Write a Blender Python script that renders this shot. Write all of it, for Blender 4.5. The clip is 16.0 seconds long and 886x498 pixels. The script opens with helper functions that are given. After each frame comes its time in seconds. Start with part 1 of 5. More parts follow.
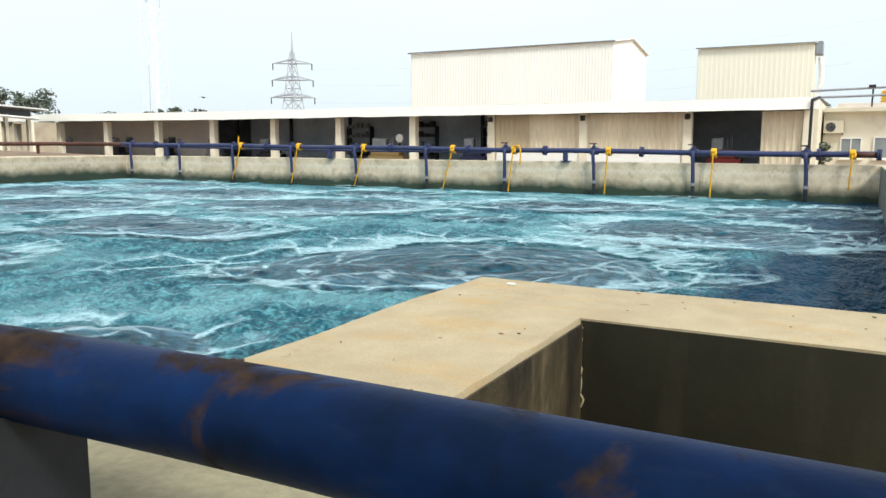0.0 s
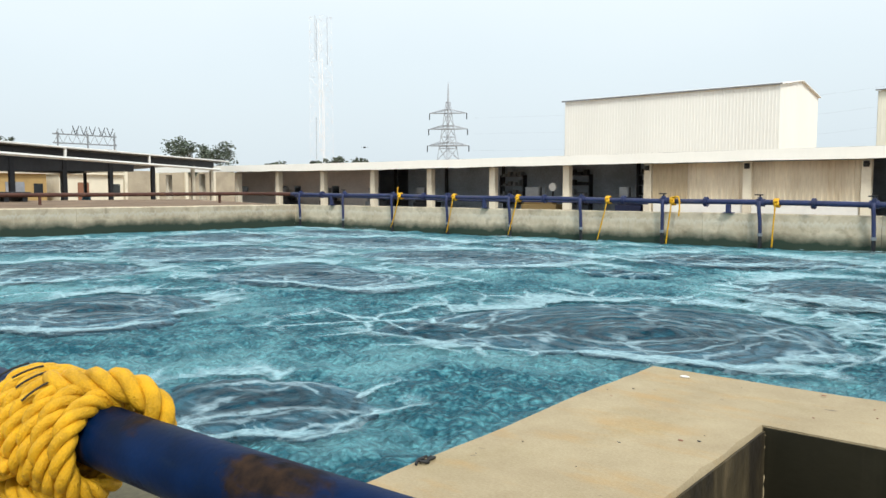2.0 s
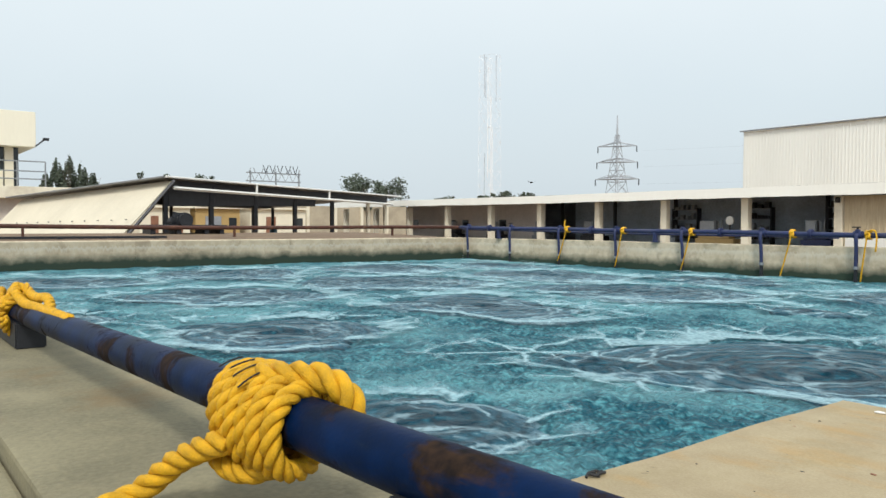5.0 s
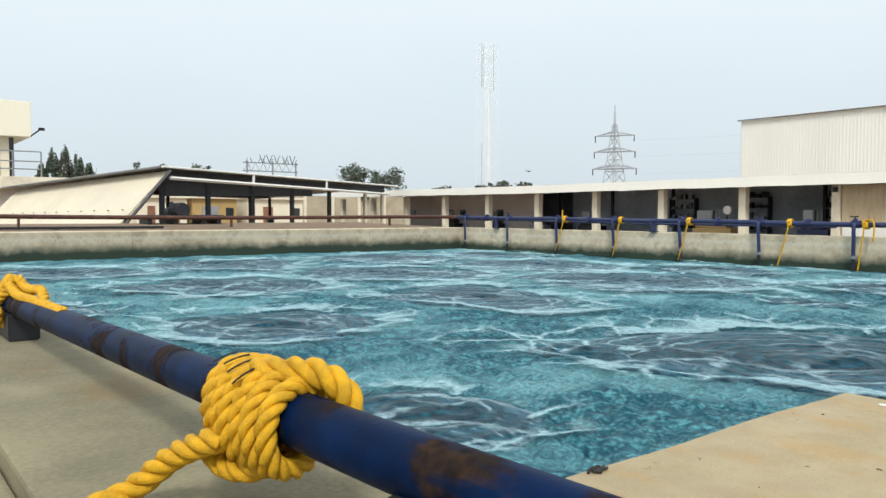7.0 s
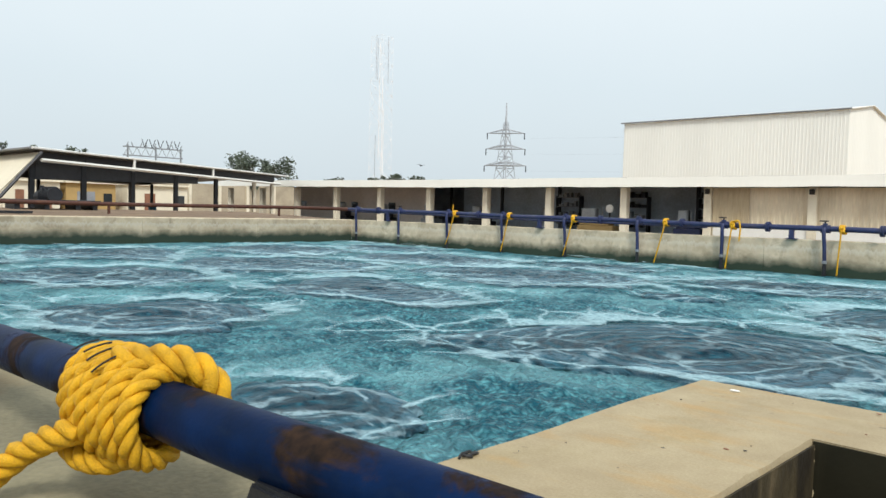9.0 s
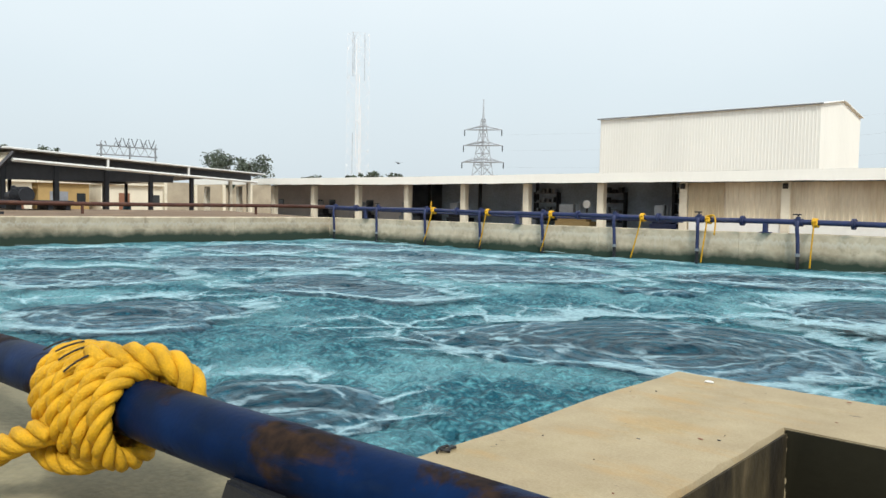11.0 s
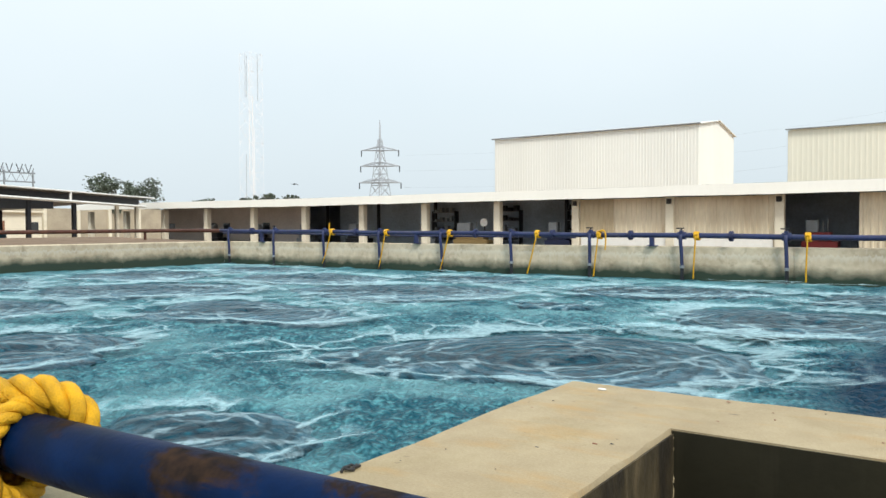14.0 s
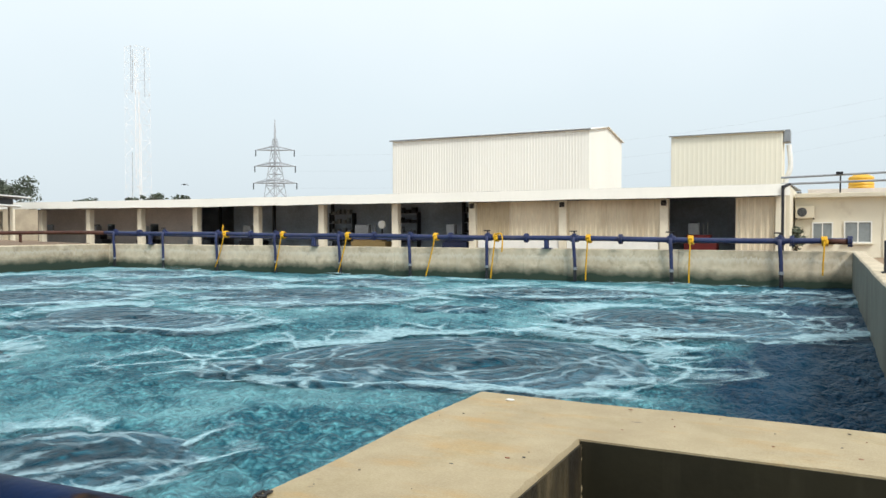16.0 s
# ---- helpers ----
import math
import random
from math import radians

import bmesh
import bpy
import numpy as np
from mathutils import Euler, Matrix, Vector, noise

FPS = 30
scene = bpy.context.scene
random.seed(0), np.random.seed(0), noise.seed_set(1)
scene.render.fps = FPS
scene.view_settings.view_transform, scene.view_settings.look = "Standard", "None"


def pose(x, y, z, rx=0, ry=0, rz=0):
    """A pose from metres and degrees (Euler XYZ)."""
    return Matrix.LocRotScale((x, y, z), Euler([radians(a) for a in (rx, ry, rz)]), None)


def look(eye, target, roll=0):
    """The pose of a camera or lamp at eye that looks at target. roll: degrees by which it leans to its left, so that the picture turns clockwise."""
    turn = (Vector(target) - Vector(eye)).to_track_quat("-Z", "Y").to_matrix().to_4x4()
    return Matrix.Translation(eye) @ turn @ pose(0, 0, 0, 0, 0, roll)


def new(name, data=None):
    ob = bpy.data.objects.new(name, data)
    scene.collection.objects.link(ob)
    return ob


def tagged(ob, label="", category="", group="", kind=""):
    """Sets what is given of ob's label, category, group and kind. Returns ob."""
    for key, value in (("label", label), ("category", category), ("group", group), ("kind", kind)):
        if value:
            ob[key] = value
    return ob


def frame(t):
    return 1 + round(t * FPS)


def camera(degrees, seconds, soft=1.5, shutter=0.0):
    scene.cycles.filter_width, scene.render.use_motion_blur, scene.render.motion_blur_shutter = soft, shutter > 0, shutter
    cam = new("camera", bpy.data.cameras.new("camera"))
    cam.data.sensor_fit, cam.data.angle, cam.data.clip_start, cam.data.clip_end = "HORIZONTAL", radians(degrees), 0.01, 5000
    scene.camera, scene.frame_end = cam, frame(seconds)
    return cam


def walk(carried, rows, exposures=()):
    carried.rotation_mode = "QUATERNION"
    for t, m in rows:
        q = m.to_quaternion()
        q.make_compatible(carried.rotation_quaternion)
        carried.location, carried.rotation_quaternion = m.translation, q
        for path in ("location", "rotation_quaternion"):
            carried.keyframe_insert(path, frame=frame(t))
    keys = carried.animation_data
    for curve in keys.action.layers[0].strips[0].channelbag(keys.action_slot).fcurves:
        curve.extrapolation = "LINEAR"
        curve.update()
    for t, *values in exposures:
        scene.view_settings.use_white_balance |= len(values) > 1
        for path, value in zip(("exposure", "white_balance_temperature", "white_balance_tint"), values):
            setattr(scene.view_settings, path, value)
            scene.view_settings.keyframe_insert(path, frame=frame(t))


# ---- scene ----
cam = camera(60.5, 16.0)
PATH = [
    (0, (1.094, 0.585, 0.440), (0.153, 2.329, 0.170), 0.2),
    (0.5, (1.093, 0.497, 0.560), (0.109, 2.213, 0.266), 0.3),
    (1, (1.098, 0.488, 0.581), (0.007, 2.145, 0.329), -0.1),
    (1.5, (1.09, 0.5, 0.596), (-0.103, 2.093, 0.397), -0.1),
    (2, (1.078, 0.471, 0.59), (-0.196, 2.005, 0.438), 0.1),
    (2.5, (1.097, 0.424, 0.58), (-0.23, 1.915, 0.449), 0.4),
    (3, (1.114, 0.41, 0.573), (-0.282, 1.836, 0.452), 0.6),
    (3.5, (1.109, 0.398, 0.563), (-0.359, 1.754, 0.479), 0.4),
    (4, (1.12, 0.394, 0.552), (-0.411, 1.68, 0.496), 0.5),
    (6.5, (1.104, 0.432, 0.555), (-0.491, 1.635, 0.478), -0.1),
    (7, (1.088, 0.427, 0.556), (-0.486, 1.657, 0.466), 0.1),
    (7.5, (1.063, 0.416, 0.553), (-0.468, 1.699, 0.452), 0.8),
    (8, (1.073, 0.417, 0.553), (-0.4, 1.766, 0.443), 1.3),
    (8.5, (1.108, 0.428, 0.554), (-0.308, 1.837, 0.447), 1.5),
    (9, (1.118, 0.443, 0.548), (-0.265, 1.884, 0.444), 1.5),
    (9.5, (1.122, 0.439, 0.546), (-0.238, 1.902, 0.445), 1.5),
    (10, (1.132, 0.445, 0.545), (-0.219, 1.916, 0.443), 1.3),
    (12.5, (1.113, 0.445, 0.544), (-0.218, 1.932, 0.419), 1.0),
    (13, (1.113, 0.429, 0.548), (-0.204, 1.93, 0.435), 1.0),
    (13.5, (1.132, 0.424, 0.549), (-0.117, 1.984, 0.47), 0.4),
    (14, (1.148, 0.42, 0.543), (0.011, 2.065, 0.487), -0.2),
    (14.5, (1.14, 0.43, 0.558), (0.115, 2.146, 0.51), -0.4),
    (15, (1.132, 0.425, 0.538), (0.182, 2.185, 0.493), -0.4),
    (15.5, (1.109, 0.435, 0.541), (0.192, 2.212, 0.492), -0.2),
    (16, (1.106, 0.412, 0.581), (0.201, 2.194, 0.528), -0.1),
]
walk(cam, [(t, look(eye, target, roll)) for t, eye, target, roll in PATH],
     exposures=[(0, 0.30, 6350, 8), (0.6, 0.25, 6350, 8), (1.5, 0.09, 6350, 8), (2.2, 0.09, 6350, 8), (3.2, -0.02, 6350, 8), (4.0, -0.09, 6350, 8), (6.5, -0.08, 6350, 8), (7.2, -0.01, 6350, 8), (8.0, 0.0, 6350, 8), (9.0, -0.05, 6350, 8), (10.0, -0.08, 6350, 8), (12.5, 0.12, 6350, 8), (14.5, 0.06, 6350, 8), (16.0, 0.06, 6350, 8)])

# ---- world, sun, exposure ----
world = bpy.data.worlds.new("hazy_sky")
scene.world = world
world.use_nodes = True
wn, wl = world.node_tree.nodes, world.node_tree.links
wn.clear()
sky = wn.new("ShaderNodeTexSky")
sky.sky_type = "NISHITA"
sky.sun_disc = False
sky.sun_elevation, sky.sun_rotation = radians(47), radians(124)
sky.dust_density, sky.air_density = 6.0, 1.2
haze_ramp = wn.new("ShaderNodeValToRGB")
haze_ramp.color_ramp.elements[0].position, haze_ramp.color_ramp.elements[0].color = 0.0, (0.66, 0.73, 0.77, 1)
haze_ramp.color_ramp.elements[1].position, haze_ramp.color_ramp.elements[1].color = 0.42, (0.95, 0.99, 1.0, 1)
mid = haze_ramp.color_ramp.elements.new(0.16)
mid.color = (0.735, 0.81, 0.85, 1)
tc, sep = wn.new("ShaderNodeTexCoord"), wn.new("ShaderNodeSeparateXYZ")
cloud = wn.new("ShaderNodeTexNoise")
cloud.inputs["Scale"].default_value, cloud.inputs["Detail"].default_value = 2.2, 4.0
wl.new(tc.outputs["Generated"], cloud.inputs["Vector"])
wl.new(tc.outputs["Generated"], sep.inputs[0])
addc = wn.new("ShaderNodeMath")
addc.operation = "MULTIPLY_ADD"
addc.inputs[1].default_value = 0.16
wl.new(cloud.outputs["Fac"], addc.inputs[0])
subz = wn.new("ShaderNodeMath")
subz.operation = "SUBTRACT"
subz.inputs[1].default_value = 0.08
wl.new(sep.outputs["Z"], subz.inputs[0])
wl.new(subz.outputs[0], addc.inputs[2])
wl.new(addc.outputs[0], haze_ramp.inputs["Fac"])
bg_sky, bg_haze, both, wout = wn.new("ShaderNodeBackground"), wn.new("ShaderNodeBackground"), wn.new("ShaderNodeAddShader"), wn.new("ShaderNodeOutputWorld")
bg_sky.inputs["Strength"].default_value = 0.012
bg_haze.inputs["Strength"].default_value = 1.02
wl.new(sky.outputs[0], bg_sky.inputs[0])
wl.new(haze_ramp.outputs[0], bg_haze.inputs[0])
wl.new(bg_sky.outputs[0], both.inputs[0])
wl.new(bg_haze.outputs[0], both.inputs[1])
wl.new(both.outputs[0], wout.inputs[0])

sun_data = bpy.data.lights.new("sun", "SUN")
sun_data.energy, sun_data.angle, sun_data.color = 2.7, radians(12), (1.0, 0.95, 0.87)
sun = new("sun", sun_data)
sun.matrix_world = look((18, -12, 23), (0, 0, 0))
scene.view_settings.exposure = 0.0

# ---- measures (metres; z = 0 is the top of the tank walls) ----
WATER, GROUND = -0.93, -0.75
FAR_Y, RIGHT_X = 21.64, 1.63
CORNER_L = Vector((-24.8, FAR_Y, 0))
LEFT_DIR = Vector((-0.95, -16.6, 0)).normalized()
SHED_Y, EAVE = 36.0, 1.95


# ---- materials ----
def mat(name):
    m = bpy.data.materials.new(name)
    m.use_nodes = True
    nt = m.node_tree
    return m, nt, nt.nodes["Principled BSDF"]


def add(nt, kind, **vals):
    n = nt.nodes.new("ShaderNode" + kind)
    for k, v in vals.items():
        n.inputs[k.replace("_", " ")].default_value = v
    return n


def ramp(nt, fac, stops):
    r = nt.nodes.new("ShaderNodeValToRGB")
    el = r.color_ramp.elements
    while len(el) < len(stops):
        el.new(0.5)
    for e, (p, c) in zip(el, stops):
        e.position, e.color = p, (*c, 1)
    nt.links.new(fac, r.inputs["Fac"])
    return r.outputs["Color"]


def mix(nt, fac, a, b, mode="MIX"):
    n = nt.nodes.new("ShaderNodeMix")
    n.data_type, n.blend_type = "RGBA", mode
    for sock, v in ((n.inputs[0], fac), (n.inputs[6], a), (n.inputs[7], b)):
        if isinstance(v, (int, float)):
            sock.default_value = v
        elif isinstance(v, tuple):
            sock.default_value = (*v, 1)
        else:
            nt.links.new(v, sock)
    return n.outputs[2]


def math_node(nt, op, a, b=0.0):
    n = nt.nodes.new("ShaderNodeMath")
    n.operation = op
    for sock, v in ((n.inputs[0], a), (n.inputs[1], b)):
        if isinstance(v, (int, float)):
            sock.default_value = v
        else:
            nt.links.new(v, sock)
    return n.outputs[0]


def position(nt, scale=(1, 1, 1)):
    g = nt.nodes.new("ShaderNodeNewGeometry")
    mp = nt.nodes.new("ShaderNodeMapping")
    mp.inputs["Scale"].default_value = scale
    nt.links.new(g.outputs["Position"], mp.inputs[0])
    return mp.outputs[0]


def noise_fac(nt, vec, scale, detail=5.0, rough=0.55, distortion=0.0):
    n = add(nt, "TexNoise", Scale=scale, Detail=detail, Roughness=rough, Distortion=distortion)
    nt.links.new(vec, n.inputs["Vector"])
    return n.outputs["Fac"]


def bump(nt, bsdf, height, strength, distance):
    b = nt.nodes.new("ShaderNodeBump")
    b.inputs["Strength"].default_value, b.inputs["Distance"].default_value = strength, distance
    nt.links.new(height, b.inputs["Height"])
    nt.links.new(b.outputs[0], bsdf.inputs["Normal"])


def plain(name, base, rough=0.6, metal=0.0, vary=0.25, scale=6.0, grain=60.0, relief=0.1, dirt=None, stretch=(1, 1, 1)):
    """A surface of one colour with stains at a large scale, grain at a small one and a little relief."""
    m, nt, b = mat(name)
    pos = position(nt, stretch)
    big, small = noise_fac(nt, pos, scale, 6), noise_fac(nt, pos, grain, 4)
    lo = tuple(c * (1 - vary) for c in base)
    hi = tuple(min(1, c * (1 + vary * 0.5)) for c in base)
    col = ramp(nt, big, [(0.3, lo), (0.65, hi)])
    col = mix(nt, 0.35, col, ramp(nt, small, [(0.3, lo), (0.7, hi)]))
    if dirt:
        patch = noise_fac(nt, pos, scale * 0.6, 8, 0.65)
        col = mix(nt, ramp(nt, patch, [(0.55, (0, 0, 0)), (0.72, (1, 1, 1))]), col, dirt)
    nt.links.new(col, b.inputs["Base Color"])
    b.inputs["Roughness"].default_value, b.inputs["Metallic"].default_value = rough, metal
    if relief:
        bump(nt, b, small, relief, 0.01)
    return m


def make_concrete_wall(name, tone, tide):
    """Weathered cast concrete with a dark green tide mark above the water line and pale run marks."""
    m, nt, b = mat(name)
    pos = position(nt)
    big, mid_, small = noise_fac(nt, pos, 0.9, 6), noise_fac(nt, pos, 5, 6), noise_fac(nt, pos, 70, 4)
    col = ramp(nt, big, [(0.3, (0.42, 0.345, 0.235)), (0.55, (0.62, 0.53, 0.385)), (0.75, (0.74, 0.66, 0.51))])
    col = mix(nt, 0.4, col, ramp(nt, mid_, [(0.3, (0.34, 0.275, 0.19)), (0.7, (0.66, 0.58, 0.44))]))
    streak = noise_fac(nt, position(nt, (3.0, 3.0, 0.35)), 1.6, 5, 0.6)
    col = mix(nt, ramp(nt, streak, [(0.56, (0, 0, 0)), (0.72, (0.7, 0.7, 0.7))]), col, (0.58, 0.52, 0.41))
    blot = noise_fac(nt, pos, 1.9, 8, 0.68, 0.6)
    col = mix(nt, ramp(nt, blot, [(0.52, (0, 0, 0)), (0.66, (0.6, 0.6, 0.6))]), col, (0.26, 0.21, 0.14))
    sep_ = nt.nodes.new("ShaderNodeSeparateXYZ")
    nt.links.new(pos, sep_.inputs[0])
    # pale lime fringe that has run down from the old water line
    drip = math_node(nt, "ADD", sep_.outputs["Z"], math_node(nt, "MULTIPLY", noise_fac(nt, position(nt, (9.0, 9.0, 0.5)), 1.5, 5, 0.65), 0.42))
    lime = ramp(nt, math_node(nt, "ADD", drip, 0.5), [(0.36, (0, 0, 0)), (0.46, (0.5, 0.5, 0.5)), (0.49, (0.55, 0.55, 0.55)), (0.52, (0, 0, 0))])
    col = mix(nt, lime, col, (0.66, 0.62, 0.53))
    edge = math_node(nt, "ADD", sep_.outputs["Z"], math_node(nt, "MULTIPLY", noise_fac(nt, pos, 2.2, 6), -0.36))
    green = ramp(nt, math_node(nt, "ADD", edge, tide), [(0.24, (1, 1, 1)), (0.36, (0.66, 0.66, 0.66)), (0.54, (0, 0, 0))])
    col = mix(nt, green, col, (0.022, 0.042, 0.026))
    col = mix(nt, 1.0, col, (tone, tone, tone), "MULTIPLY")
    nt.links.new(col, b.inputs["Base Color"])
    b.inputs["Roughness"].default_value = 0.85
    bump(nt, b, mix(nt, 0.4, mid_, small), 0.5, 0.02)
    return m


def make_ledge():
    """Sandy trowelled concrete with rust-orange stains and dark chips."""
    m, nt, b = mat("sandy_concrete")
    pos = position(nt)
    big, mid_, small = noise_fac(nt, pos, 1.3, 6), noise_fac(nt, pos, 6, 7, 0.6), noise_fac(nt, pos, 160, 4)
    col = ramp(nt, big, [(0.3, (0.27, 0.208, 0.115)), (0.7, (0.42, 0.342, 0.205))])
    col = mix(nt, 0.45, col, ramp(nt, mid_, [(0.3, (0.25, 0.19, 0.105)), (0.7, (0.46, 0.385, 0.245))]))
    rust = noise_fac(nt, position(nt, (1.0, 2.6, 1)), 2.4, 8, 0.65)
    stain = noise_fac(nt, pos, 2.6, 8, 0.68, 0.8)
    col = mix(nt, ramp(nt, stain, [(0.52, (0, 0, 0)), (0.68, (0.55, 0.55, 0.55))]), col, (0.25, 0.20, 0.085))
    col = mix(nt, ramp(nt, rust, [(0.52, (0, 0, 0)), (0.66, (0.60, 0.60, 0.60))]), col, (0.40, 0.235, 0.065))
    chips = noise_fac(nt, position(nt, (1, 2.2, 1)), 11, 3, 0.5)
    col = mix(nt, ramp(nt, chips, [(0.70, (0, 0, 0)), (0.75, (1, 1, 1))]), col, (0.17, 0.13, 0.08))
    col = mix(nt, 0.15, col, ramp(nt, small, [(0.35, (0.2, 0.16, 0.10)), (0.65, (0.52, 0.45, 0.33))]))
    nt.links.new(col, b.inputs["Base Color"])
    b.inputs["Roughness"].default_value = 0.8
    bump(nt, b, mix(nt, 0.5, mid_, small), 0.35, 0.012)
    return m


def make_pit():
    """Near-black concrete of the pit, with pale run marks."""
    m, nt, b = mat("near_black_concrete")
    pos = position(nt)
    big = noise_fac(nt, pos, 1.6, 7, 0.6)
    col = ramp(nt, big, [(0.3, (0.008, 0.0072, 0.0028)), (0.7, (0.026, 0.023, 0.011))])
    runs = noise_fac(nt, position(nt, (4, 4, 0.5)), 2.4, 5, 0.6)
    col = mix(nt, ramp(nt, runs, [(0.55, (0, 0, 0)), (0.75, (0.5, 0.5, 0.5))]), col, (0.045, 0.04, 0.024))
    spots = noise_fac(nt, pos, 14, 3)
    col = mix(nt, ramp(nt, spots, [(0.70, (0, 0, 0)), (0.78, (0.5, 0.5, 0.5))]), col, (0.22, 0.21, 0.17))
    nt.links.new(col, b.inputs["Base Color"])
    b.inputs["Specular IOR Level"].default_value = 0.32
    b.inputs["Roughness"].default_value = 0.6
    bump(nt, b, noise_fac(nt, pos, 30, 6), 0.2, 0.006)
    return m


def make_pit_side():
    """Streaky stained pit wall, in uneven tones from tan to near black."""
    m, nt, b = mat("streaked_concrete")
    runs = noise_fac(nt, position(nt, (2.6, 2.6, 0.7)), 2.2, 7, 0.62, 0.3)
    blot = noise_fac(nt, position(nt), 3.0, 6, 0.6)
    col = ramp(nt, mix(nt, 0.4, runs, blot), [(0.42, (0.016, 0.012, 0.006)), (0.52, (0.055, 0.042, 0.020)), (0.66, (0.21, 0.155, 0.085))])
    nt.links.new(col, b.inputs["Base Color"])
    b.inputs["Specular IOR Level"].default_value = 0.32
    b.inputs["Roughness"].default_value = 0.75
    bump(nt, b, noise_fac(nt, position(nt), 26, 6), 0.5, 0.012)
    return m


def make_blue_paint(name, share):
    """Old blue enamel, dulled, with brown rust where it has flaked."""
    m, nt, b = mat(name)
    pos = position(nt)
    fade = noise_fac(nt, pos, 5, 6)
    col = ramp(nt, fade, [(0.32, (0.0008, 0.004, 0.012)), (0.55, (0.0015, 0.013, 0.055)), (0.78, (0.003, 0.028, 0.11))])
    scuff = noise_fac(nt, position(nt, (9, 30, 30)), 1.5, 6, 0.65)
    col = mix(nt, ramp(nt, scuff, [(0.55, (0, 0, 0)), (0.75, (0.35, 0.35, 0.35))]), col, (0.012, 0.022, 0.04))
    flake = noise_fac(nt, pos, 4.2, 9, 0.62, 0.4)
    mask = ramp(nt, flake, [(share, (0, 0, 0)), (share + 0.06, (0.9, 0.9, 0.9))])
    tone = ramp(nt, noise_fac(nt, pos, 40, 5), [(0.3, (0.010, 0.008, 0.007)), (0.7, (0.042, 0.024, 0.012))])
    col = mix(nt, mask, col, tone)
    nt.links.new(col, b.inputs["Base Color"])
    rough = math_node(nt, "MULTIPLY_ADD", mask, 0.4)
    rough.node.inputs[2].default_value = 0.42
    b.inputs["Specular IOR Level"].default_value = 0.06
    nt.links.new(rough, b.inputs["Roughness"])
    bump(nt, b, mix(nt, 0.5, mask, noise_fac(nt, pos, 90, 4)), 0.35, 0.003)
    return m


WALK = plain("dusty_grey_concrete", (0.222, 0.198, 0.122), 0.85, 0, 0.5, 2.6, 60, 0.35, dirt=(0.20, 0.135, 0.06))
EAST_FACE = plain("dark_green_concrete", (0.10, 0.115, 0.095), 0.8, 0, 0.5, 1.4, 30, 0.3, dirt=(0.05, 0.06, 0.05), stretch=(1, 1, 0.6))
TERRACE = plain("dusty_brown_concrete", (0.19, 0.13, 0.082), 0.9, 0, 0.35, 0.8, 20, 0.3, dirt=(0.26, 0.18, 0.11))
CONCRETE, OLD_CONCRETE = make_concrete_wall("weathered_concrete", 1.0, 1.2), make_concrete_wall("grimy_concrete", 0.76, 1.12)
LEDGE, PIT, PIT_SIDE = make_ledge(), make_pit(), make_pit_side()
# the far blue is greyed a little, haze put into its colour
BLUE, BLUE_FAR = make_blue_paint("blue_enamel", 0.54), plain("far_blue_enamel", (0.018, 0.028, 0.095), 0.55, 0, 0.4, 2.5, 30, 0.1, dirt=(0.05, 0.05, 0.09))
BROWN = plain("rusty_brown_paint", (0.075, 0.026, 0.016), 0.7, 0, 0.5, 3, 40, 0.3, dirt=(0.13, 0.06, 0.03))
YELLOW = plain("yellow_rope", (0.70, 0.38, 0.003), 0.6, 0, 0.42, 25, 300, 0.6)
CREAM = plain("cream_plaster", (0.74, 0.69, 0.56), 0.85, 0, 0.12, 0.6, 25, 0.15, dirt=(0.52, 0.46, 0.36))
CREAM_SHEET = plain("cream_sheet", (0.66, 0.60, 0.47), 0.6, 0, 0.14, 0.5, 12, 0.05, stretch=(1, 1, 0.25))
WHITE_SHEET = plain("white_sheet", (0.84, 0.83, 0.77), 0.5, 0, 0.06, 0.3, 8, 0.0, stretch=(1, 1, 0.2))
CREAM_HALL = plain("cream_hall_sheet", (0.82, 0.78, 0.64), 0.5, 0, 0.06, 0.3, 8, 0.0, stretch=(1, 1, 0.2))
TAN_SHEET = plain("weathered_tan_sheet", (0.66, 0.58, 0.435), 0.6, 0, 0.3, 0.9, 14, 0.05, dirt=(0.50, 0.41, 0.28), stretch=(1, 1, 0.2))
OLD_SHEET = plain("brown_sheet", (0.50, 0.41, 0.27), 0.6, 0, 0.3, 0.9, 14, 0.05, dirt=(0.38, 0.29, 0.17), stretch=(1, 1, 0.2))
GREY_SHEET = plain("grey_roof_sheet", (0.20, 0.205, 0.21), 0.5, 0.2, 0.3, 0.8, 15, 0.1)
DARK_STEEL = plain("dark_steel", (0.022, 0.024, 0.03), 0.5, 0.3, 0.4, 4, 50, 0.15)
GREY_STEEL = plain("galvanised_steel", (0.30, 0.32, 0.34), 0.45, 0.5, 0.2, 4, 50, 0.1)
DARK = plain("dark_inside", (0.27, 0.29, 0.325), 0.9, 0, 0.4, 0.8, 10, 0.1)
PINK_WALL = plain("dusty_wall", (0.60, 0.54, 0.49), 0.9, 0, 0.25, 0.4, 8, 0.1, dirt=(0.45, 0.40, 0.34))
COMPOUND = plain("beige_compound_wall", (0.42, 0.365, 0.275), 0.9, 0, 0.25, 0.4, 8, 0.1, dirt=(0.30, 0.26, 0.20))
SLATE = plain("slate_grey_wall", (0.50, 0.57, 0.64), 0.9, 0, 0.35, 0.5, 8, 0.1, dirt=(0.30, 0.34, 0.39))
OCHRE = plain("ochre_wall", (0.42, 0.29, 0.12), 0.9, 0, 0.2, 0.5, 9, 0.1)
SOIL = plain("dry_soil", (0.30, 0.21, 0.135), 0.95, 0, 0.35, 0.25, 5, 0.4, dirt=(0.20, 0.17, 0.11))
